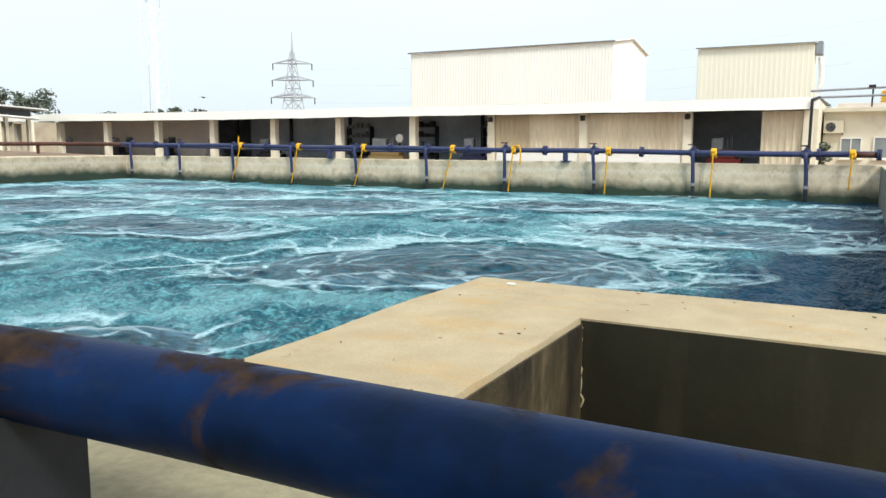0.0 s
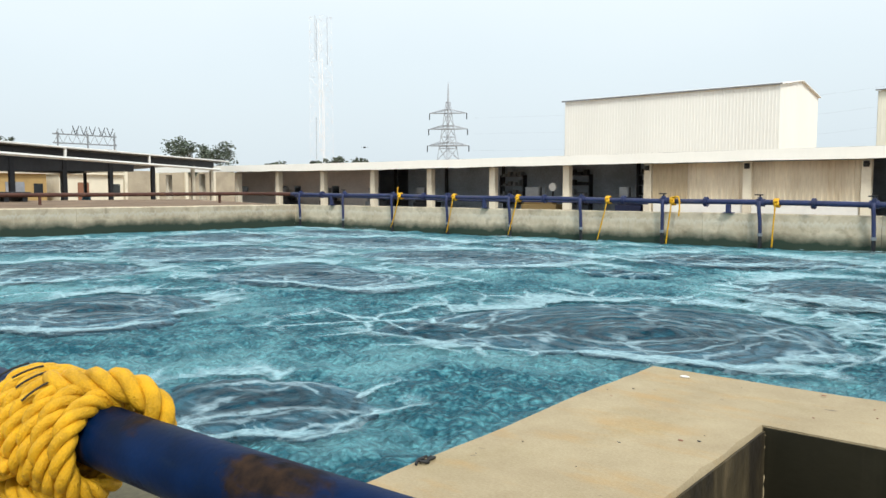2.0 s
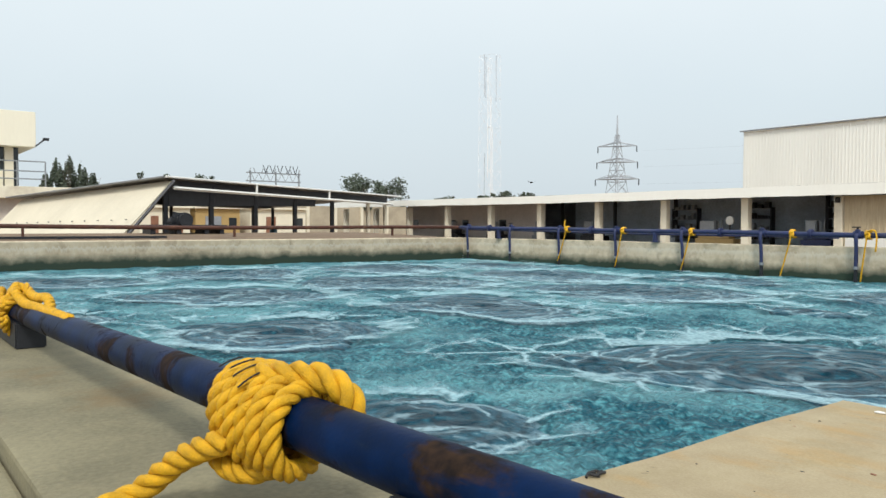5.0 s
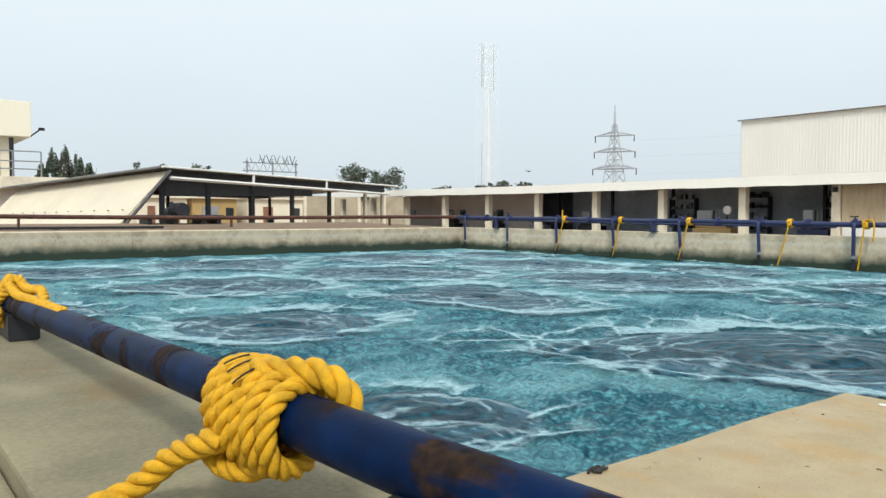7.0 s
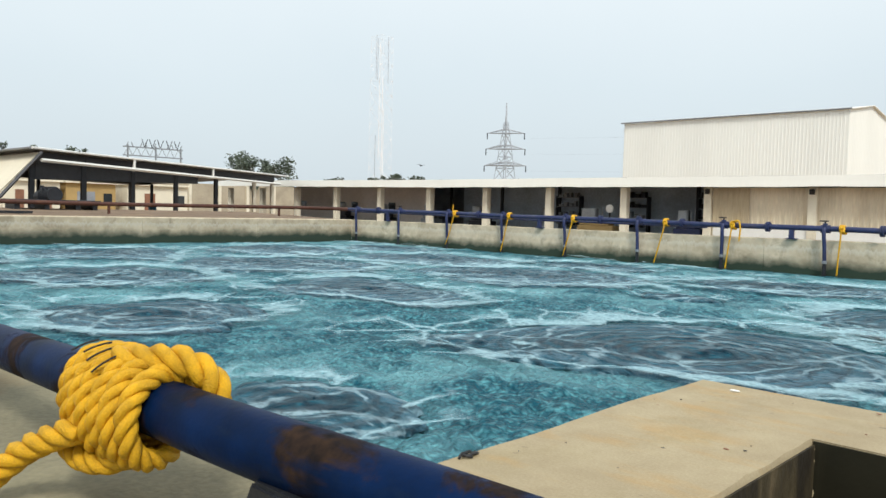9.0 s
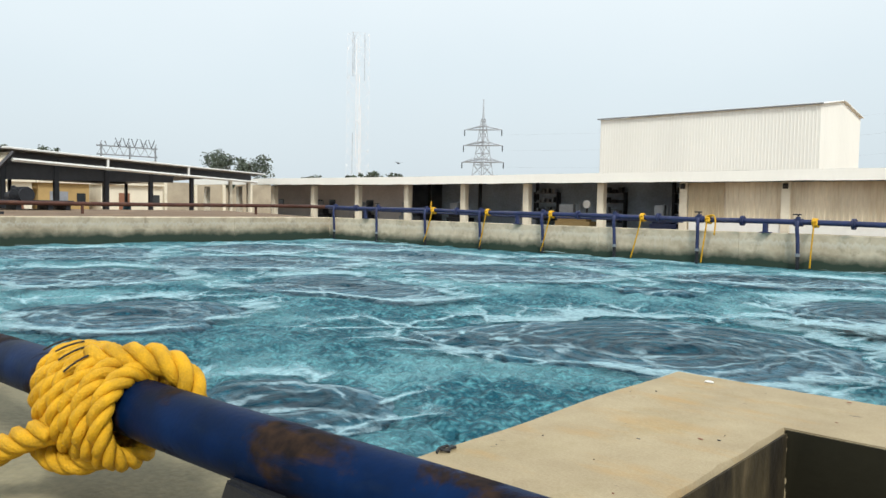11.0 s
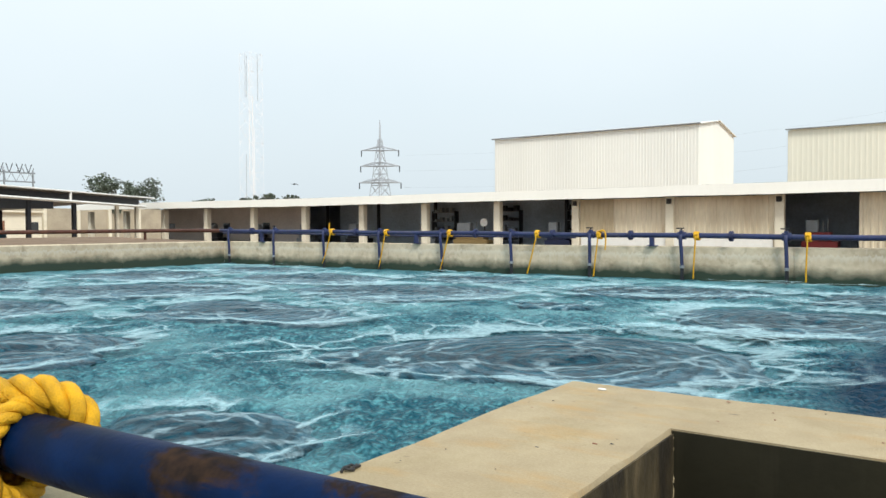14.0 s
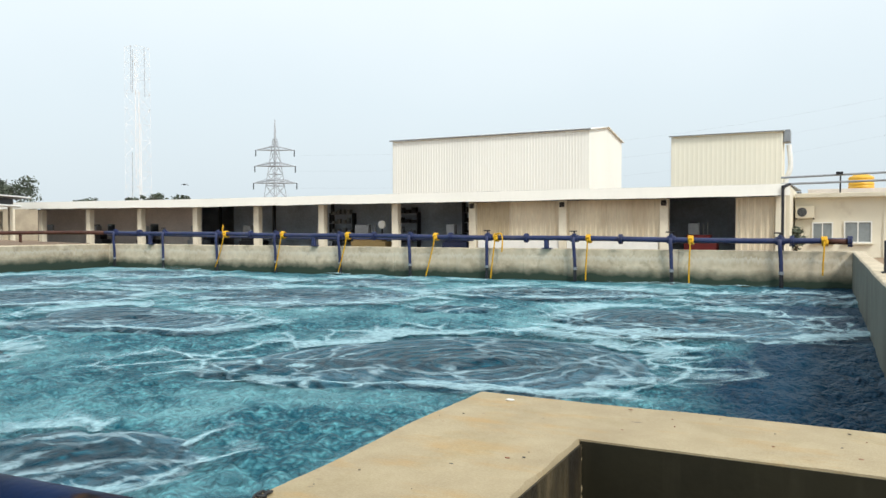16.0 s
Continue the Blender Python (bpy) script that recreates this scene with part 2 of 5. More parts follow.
BRICK_RED = plain("faded_red_paint", (0.24, 0.11, 0.065), 0.7, 0, 0.3, 2, 20, 0.1)
RED = plain("red_paint", (0.35, 0.03, 0.025), 0.5, 0, 0.3, 3, 30, 0.1)
TEAL_PLASTIC = plain("blue_plastic", (0.03, 0.16, 0.26), 0.4, 0, 0.2, 5, 30, 0.05)
TANK_YELLOW = plain("yellow_plastic", (0.72, 0.40, 0.03), 0.45, 0, 0.12, 3, 30, 0.05)
WHITE = plain("white_enamel", (0.78, 0.78, 0.75), 0.4, 0, 0.08, 4, 30, 0.03)
BLACK = plain("black_rubber", (0.015, 0.015, 0.016), 0.6, 0, 0.3, 8, 60, 0.1)
BARK = plain("bark", (0.10, 0.08, 0.06), 0.9, 0, 0.3, 8, 50, 0.4)
# mast and pylon tones lifted towards the sky: distance haze put into the colour
MAST_PAINT = plain("hazed_mast_paint", (0.88, 0.87, 0.87), 0.6, 0.0, 0.1, 0.2, 3, 0)
MAST_GREY = plain("hazed_mast_steel", (0.42, 0.45, 0.49), 0.6, 0.2, 0.1, 0.2, 3, 0)
# pale grey stands in for the sky reflected in the glass
PANE = plain("sky_grey_pane", (0.24, 0.27, 0.28), 0.15, 0, 0.3, 1.5, 20, 0)
GLASS_DARK = plain("dark_glazing", (0.03, 0.035, 0.04), 0.12, 0, 0.2, 2, 20, 0)


# ---- mesh helpers ----
def part(name, bm, material, parent=None, label="", smooth=False):
    """Links a bmesh as one mesh object under a thing or a part."""
    me = bpy.data.meshes.new(name)
    bmesh.ops.recalc_face_normals(bm, faces=bm.faces)
    bm.to_mesh(me)
    bm.free()
    if smooth:
        for p in me.polygons:
            p.use_smooth = True
    me.materials.append(material)
    ob = new(name, me)
    if parent:
        ob.parent = parent
    return tagged(ob, label)


def thing(name, label, category, at=(0, 0, 0), group="", kind="", turn=0.0):
    ob = new(name)
    ob.empty_display_size = 0.2
    ob.matrix_world = Matrix.Translation(at) @ Matrix.Rotation(turn, 4, "Z")
    return tagged(ob, label, category, group, kind)


def box(bm, lo, hi, bevel=0.0, m=None):
    """A box between two corners, with its edges rounded by bevel."""
    lo, hi = Vector(lo), Vector(hi)
    got = bmesh.ops.create_cube(bm, size=1)
    vs = got["verts"]
    bmesh.ops.scale(bm, vec=hi - lo, verts=vs)
    bmesh.ops.translate(bm, vec=(lo + hi) / 2, verts=vs)
    if bevel:
        edges = list({e for v in vs for e in v.link_edges})
        out = bmesh.ops.bevel(bm, geom=edges, offset=bevel, segments=2, affect="EDGES", profile=0.6)
        vs = list({v for f in out["faces"] for v in f.verts} | {v for v in vs if v.is_valid})
    if m:
        bmesh.ops.transform(bm, matrix=m, verts=vs)
    return bm


def rod(bm, a, b, r, seg=12, r2=None):
    """A capped round bar from a to b."""
    a, b = Vector(a), Vector(b)
    m = Matrix.Translation((a + b) / 2) @ (b - a).to_track_quat("Z", "Y").to_matrix().to_4x4()
    bmesh.ops.create_cone(bm, cap_ends=True, segments=seg, radius1=r, radius2=r if r2 is None else r2, depth=(b - a).length, matrix=m)
    return bm


def tube(bm, pts, r, seg=8, closed=False):
    """A round tube along a line of points."""
    pts = [Vector(p) for p in pts]
    rings, n = [], len(pts)
    up = Vector((0, 0, 1))
    for i, p in enumerate(pts):
        d = (pts[(i + 1) % n] - pts[i - 1]) if closed else (pts[min(i + 1, n - 1)] - pts[max(i - 1, 0)])
        d.normalize()
        u = up - d * up.dot(d)
        if u.length < 1e-3:
            u = Vector((1, 0, 0)) - d * d.x
        u.normalize()
        up = u
        v = d.cross(u)
        rings.append([bm.verts.new(p + (u * math.cos(a) + v * math.sin(a)) * r) for a in (2 * math.pi * k / seg for k in range(seg))])
    for i in range(n if closed else n - 1):
        a, b = rings[i], rings[(i + 1) % n]
        for k in range(seg):
            bm.faces.new((a[k], a[(k + 1) % seg], b[(k + 1) % seg], b[k]))
    if not closed:
        bm.faces.new(rings[0][::-1])
        bm.faces.new(rings[-1])
    return bm


def rope(bm, pts, r, twist=9.0, strands=3, seg=7, only=None):
    """A laid rope: strands that wind round one another along the points (which lie close together)."""
    pts = [Vector(p) for p in pts]
    n = len(pts)
    length, up = 0.0, Vector((0, 0, 1))
    frames = []
    for i, p in enumerate(pts):
        d = (pts[min(i + 1, n - 1)] - pts[max(i - 1, 0)]).normalized()
        if i:
            length += (p - pts[i - 1]).length
        u = up - d * up.dot(d)
        if u.length < 1e-3:
            u = Vector((1, 0, 0)) - d * d.x
        u.normalize()
        up = u
        frames.append((p, u, d.cross(u), length))
    for s in range(strands):
        if only is not None and s != only:
            continue
        line = []
        for p, u, v, l in frames:
            a = 2 * math.pi * (s / strands) + l * twist / r * 0.15
            line.append(p + (u * math.cos(a) + v * math.sin(a)) * r * 0.55)
        tube(bm, line, r * 0.50, seg)
    return bm


def smooth_line(points, step):
    """Points close together on a soft curve through the given ones."""
    pts = [Vector(p) for p in points]
    out = []
    for i in range(len(pts) - 1):
        p0, p1, p2, p3 = pts[max(i - 1, 0)], pts[i], pts[i + 1], pts[min(i + 2, len(pts) - 1)]
        k = max(2, int((p2 - p1).length / step))
        for j in range(k):
            t = j / k
            out.append(0.5 * ((2 * p1) + (p2 - p0) * t + (2 * p0 - 5 * p1 + 4 * p2 - p3) * t * t + (3 * p1 - p0 - 3 * p2 + p3) * t ** 3))
    return out + [pts[-1]]


def slab(bm, quad, thick):
    """A flat four-cornered sheet with thickness."""
    q = [Vector(p) for p in quad]
    n = (q[1] - q[0]).cross(q[3] - q[0]).normalized() * thick
    a, b = [bm.verts.new(p) for p in q], [bm.verts.new(p + n) for p in q]
    bm.faces.new(a)
    bm.faces.new(b[::-1])
    for i in range(4):
        j = (i + 1) % 4
        bm.faces.new((a[i], b[i], b[j], a[j]))
    return bm


def corrugated(bm, a, b, z0, z1, pitch, depth, nrm, thick=0.01, top=None):
    """Ribbed sheet standing from a to b (plan points), folded by depth along nrm. top: the height at b's end, if it slopes."""
    a, b, nrm = Vector((*a, 0)), Vector((*b, 0)), Vector((*nrm, 0))
    n = max(2, int((b - a).length / pitch))
    line = []
    for i in range(n):
        for f, d in ((0.0, 0), (0.55, 0), (0.65, 1), (0.9, 1)):
            t = (i + f) / n
            line.append((a + (b - a) * t + nrm * depth * d, z1 + ((top if top is not None else z1) - z1) * t))
    line.append((b, top if top is not None else z1))
    front = [(bm.verts.new((p.x, p.y, z0)), bm.verts.new((p.x, p.y, z))) for p, z in line]
    for p, q in zip(front, front[1:]):
        bm.faces.new((p[0], q[0], q[1], p[1]))
    back = nrm * -thick
    rear = [(bm.verts.new(v.co + back), bm.verts.new(w.co + back)) for v, w in front]
    for p, q in zip(rear, rear[1:]):
        bm.faces.new((p[0], p[1], q[1], q[0]))
    for p, q, u, w in zip(front, front[1:], rear, rear[1:]):
        bm.faces.new((p[1], q[1], w[1], u[1]))
    bm.faces.new((front[0][0], front[0][1], rear[0][1], rear[0][0]))
    bm.faces.new((front[-1][0], rear[-1][0], rear[-1][1], front[-1][1]))
    return bm


B = bmesh.new


# ---- ground, tank, walkway ----
def build_ground():
    """One sheet to the horizon with the tank's opening left out."""
    bm = B()
    r = 2500.0
    lx0, lx1 = -34.2, RIGHT_X + 0.1
    ys = [-6.0, FAR_Y + 0.1]
    xs = [-r, lx0, lx1, r]
    yy = [-r, *ys, r]
    grid = [[bm.verts.new((x, y, GROUND)) for x in xs] for y in yy]
    # the opening follows the slanting tank wall
    grid[2][1].co.x = CORNER_L.x - 0.1
    grid[1][1].co.x = CORNER_L.x + LEFT_DIR.x / LEFT_DIR.y * (-6.0 - FAR_Y) - 0.1
    for j in range(3):
        for i in range(3):
            if (i, j) != (1, 1):
                bm.faces.new((grid[j][i], grid[j][i + 1], grid[j + 1][i + 1], grid[j + 1][i]))
    g = part("ground", bm, SOIL)
    tagged(g, "dry brown trodden soil round the basin", "ground", kind="structure")


def wall_run(name, a, b, thick, side, label, face=None):
    """A tank wall: a long concrete prism with a softly rounded coping, split by faint casting joints."""
    a, b = Vector((*a, 0)), Vector((*b, 0))
    d = (b - a).normalized()
    n = Vector((-d.y, d.x, 0)) * side
    length = (b - a).length
    w = thing(name, label, "wall", kind="structure")
    count = max(1, round(length / 4.6))
    for i in range(count):
        s, e = length * i / count, length * (i + 1) / count - 0.008
        lift = random.uniform(-0.006, 0.006)
        prof = [(0, -2.2), (0, -0.03), (0.012, -0.008), (0.03, 0.0), (thick - 0.03, 0.0), (thick - 0.008, -0.012), (thick, -0.03), (thick, -2.2)]
        bm = B()
        k = 8
        rings = []
        for j in range(k + 1):
            p = a + d * (s + (e - s) * j / k)
            wob = noise.noise((p.x * 0.7, p.y * 0.7, 3.1)) * 0.012
            rings.append([bm.verts.new(p + n * (x + (wob if x < thick / 2 else 0)) + Vector((0, 0, z + lift + (wob * 0.6 if z > -0.1 else 0)))) for x, z in prof])
        for r0, r1 in zip(rings, rings[1:]):
            for q in range(len(prof) - 1):
                bm.faces.new((r0[q], r0[q + 1], r1[q + 1], r1[q]))
        bm.faces.new(rings[0])
        bm.faces.new(rings[-1][::-1])
        sec = part("wall_section", bm, CONCRETE, w)
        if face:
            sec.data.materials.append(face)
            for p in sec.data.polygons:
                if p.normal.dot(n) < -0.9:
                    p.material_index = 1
    return w


def build_tank():
    wall_run("wall_north", (CORNER_L.x, FAR_Y), (RIGHT_X + 0.3, FAR_Y), 0.3, 1, "weathered concrete basin wall with green tide mark")
    far = CORNER_L + LEFT_DIR * 32
    wall_run("wall_west", (CORNER_L.x - 0.001, FAR_Y - 0.001), (far.x, far.y), 0.35, -1, "stained concrete basin wall with pale run marks", OLD_CONCRETE)
    wall_run("wall_east", (RIGHT_X, FAR_Y - 0.005), (RIGHT_X, 2.895), 0.28, 1, "grey concrete basin wall with dark green inner face", EAST_FACE)
    # broad terrace outside the west wall
    t = thing("terrace", "dusty brown concrete terrace beside the basin", "terrace", kind="structure")
    o = Vector((LEFT_DIR.y, -LEFT_DIR.x, 0)) * 0.352
    a, b = CORNER_L + o, CORNER_L + o + LEFT_DIR * 27
    for i in range(6):
        p, q = a.lerp(b, i / 6), a.lerp(b, (i + 1) / 6 - 0.0006)
        bm = B()
        slab(bm, [(-33.2, p.y, 0.16), (-33.2, q.y, 0.16), (q.x, q.y, -0.012), (p.x, p.y, -0.012)], -1.2)
        part("slab", bm, TERRACE, t)
    # basin floor under the water
    bm = B()
    box(bm, (-40, -8, -2.6), (RIGHT_X + 0.4, FAR_Y + 0.4, -2.3))
    tagged(part("basin_floor", bm, PIT), "dark basin floor under the water", "floor", kind="structure")


def build_walkway():
    """The walkway under the camera and the ledge with the open pit."""
    t = thing("ledge", "sandy concrete ledge with rust stains round an open pit", "ledge", kind="structure")
    ex = RIGHT_X + 0.6
    x0, y1, px, py, py0 = 0.0, 2.89, 0.50, 2.44, 1.42

    # one L-shaped casting with worn, uneven edges
    bm = B()
    step = 0.045
    nx, ny = round((ex - x0) / step), round((y1 - py0) / step)
    keep = {}
    def vert(i, j):
        if (i, j) not in keep:
            x, y = x0 + (ex - x0) * i / nx, py0 + (y1 - py0) * j / ny
            if abs(x - px) < step / 2:
                x = px
            if abs(y - py) < step / 2:
                y = py
            keep[i, j] = bm.verts.new((x, y, noise.noise((x * 2.3, y * 2.3, 0)) * 0.006))
        return keep[i, j]
    ip, jp = round((px - x0) / (ex - x0) * nx), round((py - py0) / (y1 - py0) * ny)
    for i in range(nx):
        for j in range(ny):
            if i < ip or j >= jp:
                bm.faces.new((vert(i, j), vert(i + 1, j), vert(i + 1, j + 1), vert(i, j + 1)))
    for v in bm.verts:
        if v.is_boundary:
            v.co.x += noise.noise(v.co * 14.0) * 0.004
            v.co.y += noise.noise(v.co * 14.0 + Vector((5, 0, 0))) * 0.004
    # the pit's rim is worn back unevenly
    for v in bm.verts:
        if v.is_boundary and abs(v.co.x - px) < 0.02 and v.co.y < py + 0.02:
            v.co.x -= 0.006 + 0.008 * noise.noise((v.co.y * 9.0, 1.0, 0))
    rim = [e for e in bm.edges if e.is_boundary]
    for drop, out in ((0.012, 0.006), (0.02, 0.004), (2.2, 0.0)):
        got = bmesh.ops.extrude_edge_only(bm, edges=rim)["geom"]
        rim = [g for g in got if isinstance(g, bmesh.types.BMEdge)]
        for v in {v for e in rim for v in e.verts}:
            v.co.z -= drop
            if v.co.x > px - 0.08 and v.co.y < py + 0.06:
                v.co.z -= 0.006 if v.co.x < px - 0.001 else 0.0
                v.co.x = max(v.co.x, px)
            elif v.co.x < x0 + 0.2:
                v.co.x -= out
            elif v.co.y > y1 - 0.2:
                v.co.y += out
    casting = part("casting", bm, LEDGE, t, "", True)
    sharp = casting.modifiers.new("edges", "EDGE_SPLIT")
    sharp.split_angle = radians(50)
    # dark lining sheets of the pit, proud of the arms' inner faces
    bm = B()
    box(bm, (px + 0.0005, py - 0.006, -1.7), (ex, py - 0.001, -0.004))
    part("pit_lining", bm, PIT, t, "near-black pit wall")
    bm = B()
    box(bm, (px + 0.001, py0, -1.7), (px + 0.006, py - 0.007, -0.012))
    part("pit_lining", bm, PIT_SIDE, t, "dark streaked pit wall with pale run marks")
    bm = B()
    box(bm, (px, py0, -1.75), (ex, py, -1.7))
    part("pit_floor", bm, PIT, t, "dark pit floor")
    bm = B()
    box(bm, (ex, -1.0, -2.3), (ex + 0.25, y1, 0.0), 0.01)
    part("outer_wall", bm, CONCRETE, t)
    # ragged lip of broken plaster where the two pit walls meet
    bm = B()
    line = [(px + 0.004 + 0.016 * noise.noise((i * 0.45, 0, 1)), py - 0.008 + 0.005 * noise.noise((i * 0.4, 3, 1)), -0.02 - 0.016 * i) for i in range(40)]
    tube(bm, line, 0.0032, 6)
    part("plaster_lip", bm, LEDGE, t, "ragged pale plaster lip", True)
    w = thing("walkway", "dusty sandy concrete walkway along the basin", "walkway", kind="structure")
    bm = B()
    box(bm, (-32, 0.70, -2.3), (x0 - 0.001, 1.42, -0.002), 0.012)
    part("slab", bm, WALK, w)
    bm = B()
    box(bm, (x0, 0.70, -2.3), (ex - 0.001, py0 - 0.001, -0.003), 0.012)
    part("slab", bm, WALK, w)
    bm = B()
    box(bm, (-32, -3.0, -2.3), (ex - 0.001, 0.695, -0.05), 0.012)
    part("slab", bm, WALK, w, "lower sandy concrete slab")


build_ground()
build_tank()
build_walkway()


# ---- long shed behind the far wall ----
BAYS = [-59.2, -54.15, -49.15, -44.15, -39.2, -34.3, -29.4, -24.65, -19.8, -15.2, -10.4, -5.6, -0.75]


def build_shed():
    s = thing("long_shed", "long low open shed with cream columns and white fascia", "shed")
    y = SHED_Y
    x0, x1, depth = -60.2, -0.35, 14.0
    for x in BAYS:
        bm = B()
        box(bm, (x - 0.19, y - 0.19, GROUND), (x + 0.19, y + 0.19, EAVE), 0.02)
        part("column", bm, CREAM, s)
    for x in BAYS[:9]:
        bm = B()
        rod(bm, (x + 1.2, y + 6.0, GROUND), (x + 1.2, y + 6.0, EAVE + 0.3), 0.12, 8)
        part("inner_post", bm, DARK_STEEL, s, "dark inner post")
    # fascia: a slightly sagging white sheet edge
    bm = B()
    n = 120
    top, bot, topb, botb = [], [], [], []
    for i in range(n + 1):
        x = x0 + (x1 - x0) * i / n
        rise = max(0, (-34 - x) / 26) * 0.22
        sag = noise.noise((x * 0.5, 1.7, 0)) * 0.03 + noise.noise((x * 2.3, 4.1, 0)) * 0.02
        zt, zb = 2.44 + rise * 0.6 + sag * 0.4, EAVE + rise * 0.7 + sag
        top.append(bm.verts.new((x, y - 0.75, zt)))
        bot.append(bm.verts.new((x, y - 0.80, zb)))
        topb.append(bm.verts.new((x, y - 0.60, zt)))
        botb.append(bm.verts.new((x, y - 0.65, zb)))
    for i in range(n):
        bm.faces.new((bot[i], bot[i + 1], top[i + 1], top[i]))
        bm.faces.new((topb[i], topb[i + 1], botb[i + 1], botb[i]))
        bm.faces.new((top[i], top[i + 1], topb[i + 1], topb[i]))
        bm.faces.new((botb[i], botb[i + 1], bot[i + 1], bot[i]))
    bm.faces.new((bot[0], top[0], topb[0], botb[0]))
    bm.faces.new((bot[-1], botb[-1], topb[-1], top[-1]))
    part("fascia", bm, WHITE_SHEET, s, "white painted sheet fascia with wavy lower edge")
    bm = B()
    slab(bm, [(x0, y - 0.6, 2.40), (x1, y - 0.6, 2.40), (x1, y + depth, 2.75), (x0, y + depth, 2.75)], 0.05)
    part("roof", bm, GREY_SHEET, s, "grey sheet roof")
    bm = B()
    box(bm, (-53.9, y + depth - 0.2, GROUND), (x1, y + depth, 2.7))
    part("back_wall", bm, DARK, s, "dim back wall")
    bm = B()
    box(bm, (x1 - 0.25, y + 0.3, GROUND), (x1 - 0.05, y + depth - 0.2, 2.42))
    part("end_wall", bm, CREAM, s)
    bm = B()
    box(bm, (x0 + 0.2, y + 0.2, GROUND), (x1 - 0.26, y + depth - 0.2, GROUND + 0.08))
    part("floor_slab", bm, DARK, s, "dark workshop floor")
    # a low partition wall deep in the left bays
    bm = B()
    box(bm, (-53.9, y + 3.2, GROUND), (-37.2, y + 3.4, 2.3))
    dusty = part("partition", bm, PINK_WALL, s, "dusty inner wall")
    for x in (-52.7, -47.5, -45.9, -41.5):
        bm = B()
        box(bm, (x - 0.36, y + 3.14, 0.36), (x + 0.36, y + 3.198, 0.96), 0.01)
        part("hatch", bm, GLASS_DARK, dusty, "small dark window")
    # added wall, set forward to catch daylight so these bays don't go black
    bm = B()
    box(bm, (-37.1, y + 6.4, GROUND), (-0.7, y + 6.6, 2.3))
    part("partition", bm, SLATE, s, "slate grey wall added to lighten the dim bays")
    # sheet panels closing two and a half bays
    for a, b in ((-15.0, -10.55), (-10.25, -5.8), (-2.55, -0.95)):
        bm = B()
        corrugated(bm, (a, y - 0.02), (b, y - 0.02), GROUND, EAVE - 0.02, 0.24, 0.045, (0, -1))
        part("sheet_panel", bm, TAN_SHEET, s, "weathered tan ribbed sheet door panel")
    # pale skirting sheets and one darker replaced sheet
    for a, b in ((-14.9, -10.6), (-10.2, -5.85)):
        bm = B()
        box(bm, (a, y - 0.12, GROUND), (b, y - 0.08, GROUND + 0.95), 0.008)
        part("skirt", bm, WHITE, s, "pale sheet skirting")
    bm = B()
    corrugated(bm, (-14.95, y - 0.075), (-13.2, y - 0.075), GROUND + 0.95, EAVE - 0.03, 0.24, 0.03, (0, -1))
    part("patch_sheet", bm, OLD_SHEET, s, "brown weathered replacement sheet")
    for x in (-15.2, -10.4, -5.6):
        bm = B()
        box(bm, (x - 0.11, y - 0.32, 1.62), (x + 0.11, y - 0.19, 1.86), 0.03)
        rod(bm, (x, y - 0.34, 1.78), (x + 0.12, y - 0.5, 1.72), 0.07, 10)
        part("bracket_lamp", bm, BLACK, s, "small black lamp under the eave")
    bm = B()
    rod(bm, (-0.62, y - 0.85, GROUND), (-0.62, y - 0.85, 2.35), 0.06, 10)
    rod(bm, (-0.62, y - 0.85, 2.32), (-0.35, y - 0.7, 2.42), 0.06, 10)
    part("down_pipe", bm, DARK_STEEL, s, "dark rainwater pipe")


def gable_shed(name, label, x0, x1, y0, y1, base, eave, ridge, cap, skin, fold=0.02, lap=0.25):
    """A ribbed-sheet hall: long side towards the basin, gable at the right."""
    s = thing(name, label, "warehouse")
    bm = B()
    corrugated(bm, (x0, y0), (x1, y0), base, eave, 0.30, fold, (0, -1))
    part("front_wall", bm, skin, s)
    bm = B()
    corrugated(bm, (x1, y0), (x1, (y0 + y1) / 2), base, eave, 0.42, 0.02, (1, 0), top=ridge)
    part("gable_wall", bm, skin, s)
    bm = B()
    corrugated(bm, (x1, (y0 + y1) / 2), (x1, y1), base, ridge, 0.42, 0.02, (1, 0), top=eave)
    part("gable_wall", bm, skin, s)
    bm = B()
    corrugated(bm, (x0, y1), (x0, y0), base, eave, 0.42, 0.02, (-1, 0))
    part("side_wall", bm, skin, s)
    ym = (y0 + y1) / 2
    for ya, yb in ((y0 - 0.2, ym), (y1 + 0.2, ym)):
        bm = B()
        slab(bm, [(x0 - lap, ya, eave), (x1 + lap, ya, eave), (x1 + lap, yb, ridge), (x0 - lap, yb, ridge)], 0.06 if ya < ym else -0.06)
        part("roof", bm, skin, s)
    bm = B()
    rod(bm, (x0 - lap, y0 - 0.22, eave + 0.06), (x1 + lap * 0.8, y0 - 0.22, eave + 0.06), 0.3 * lap, 8)
    part("gutter", bm, cap, s, "thin eaves gutter")
    return s


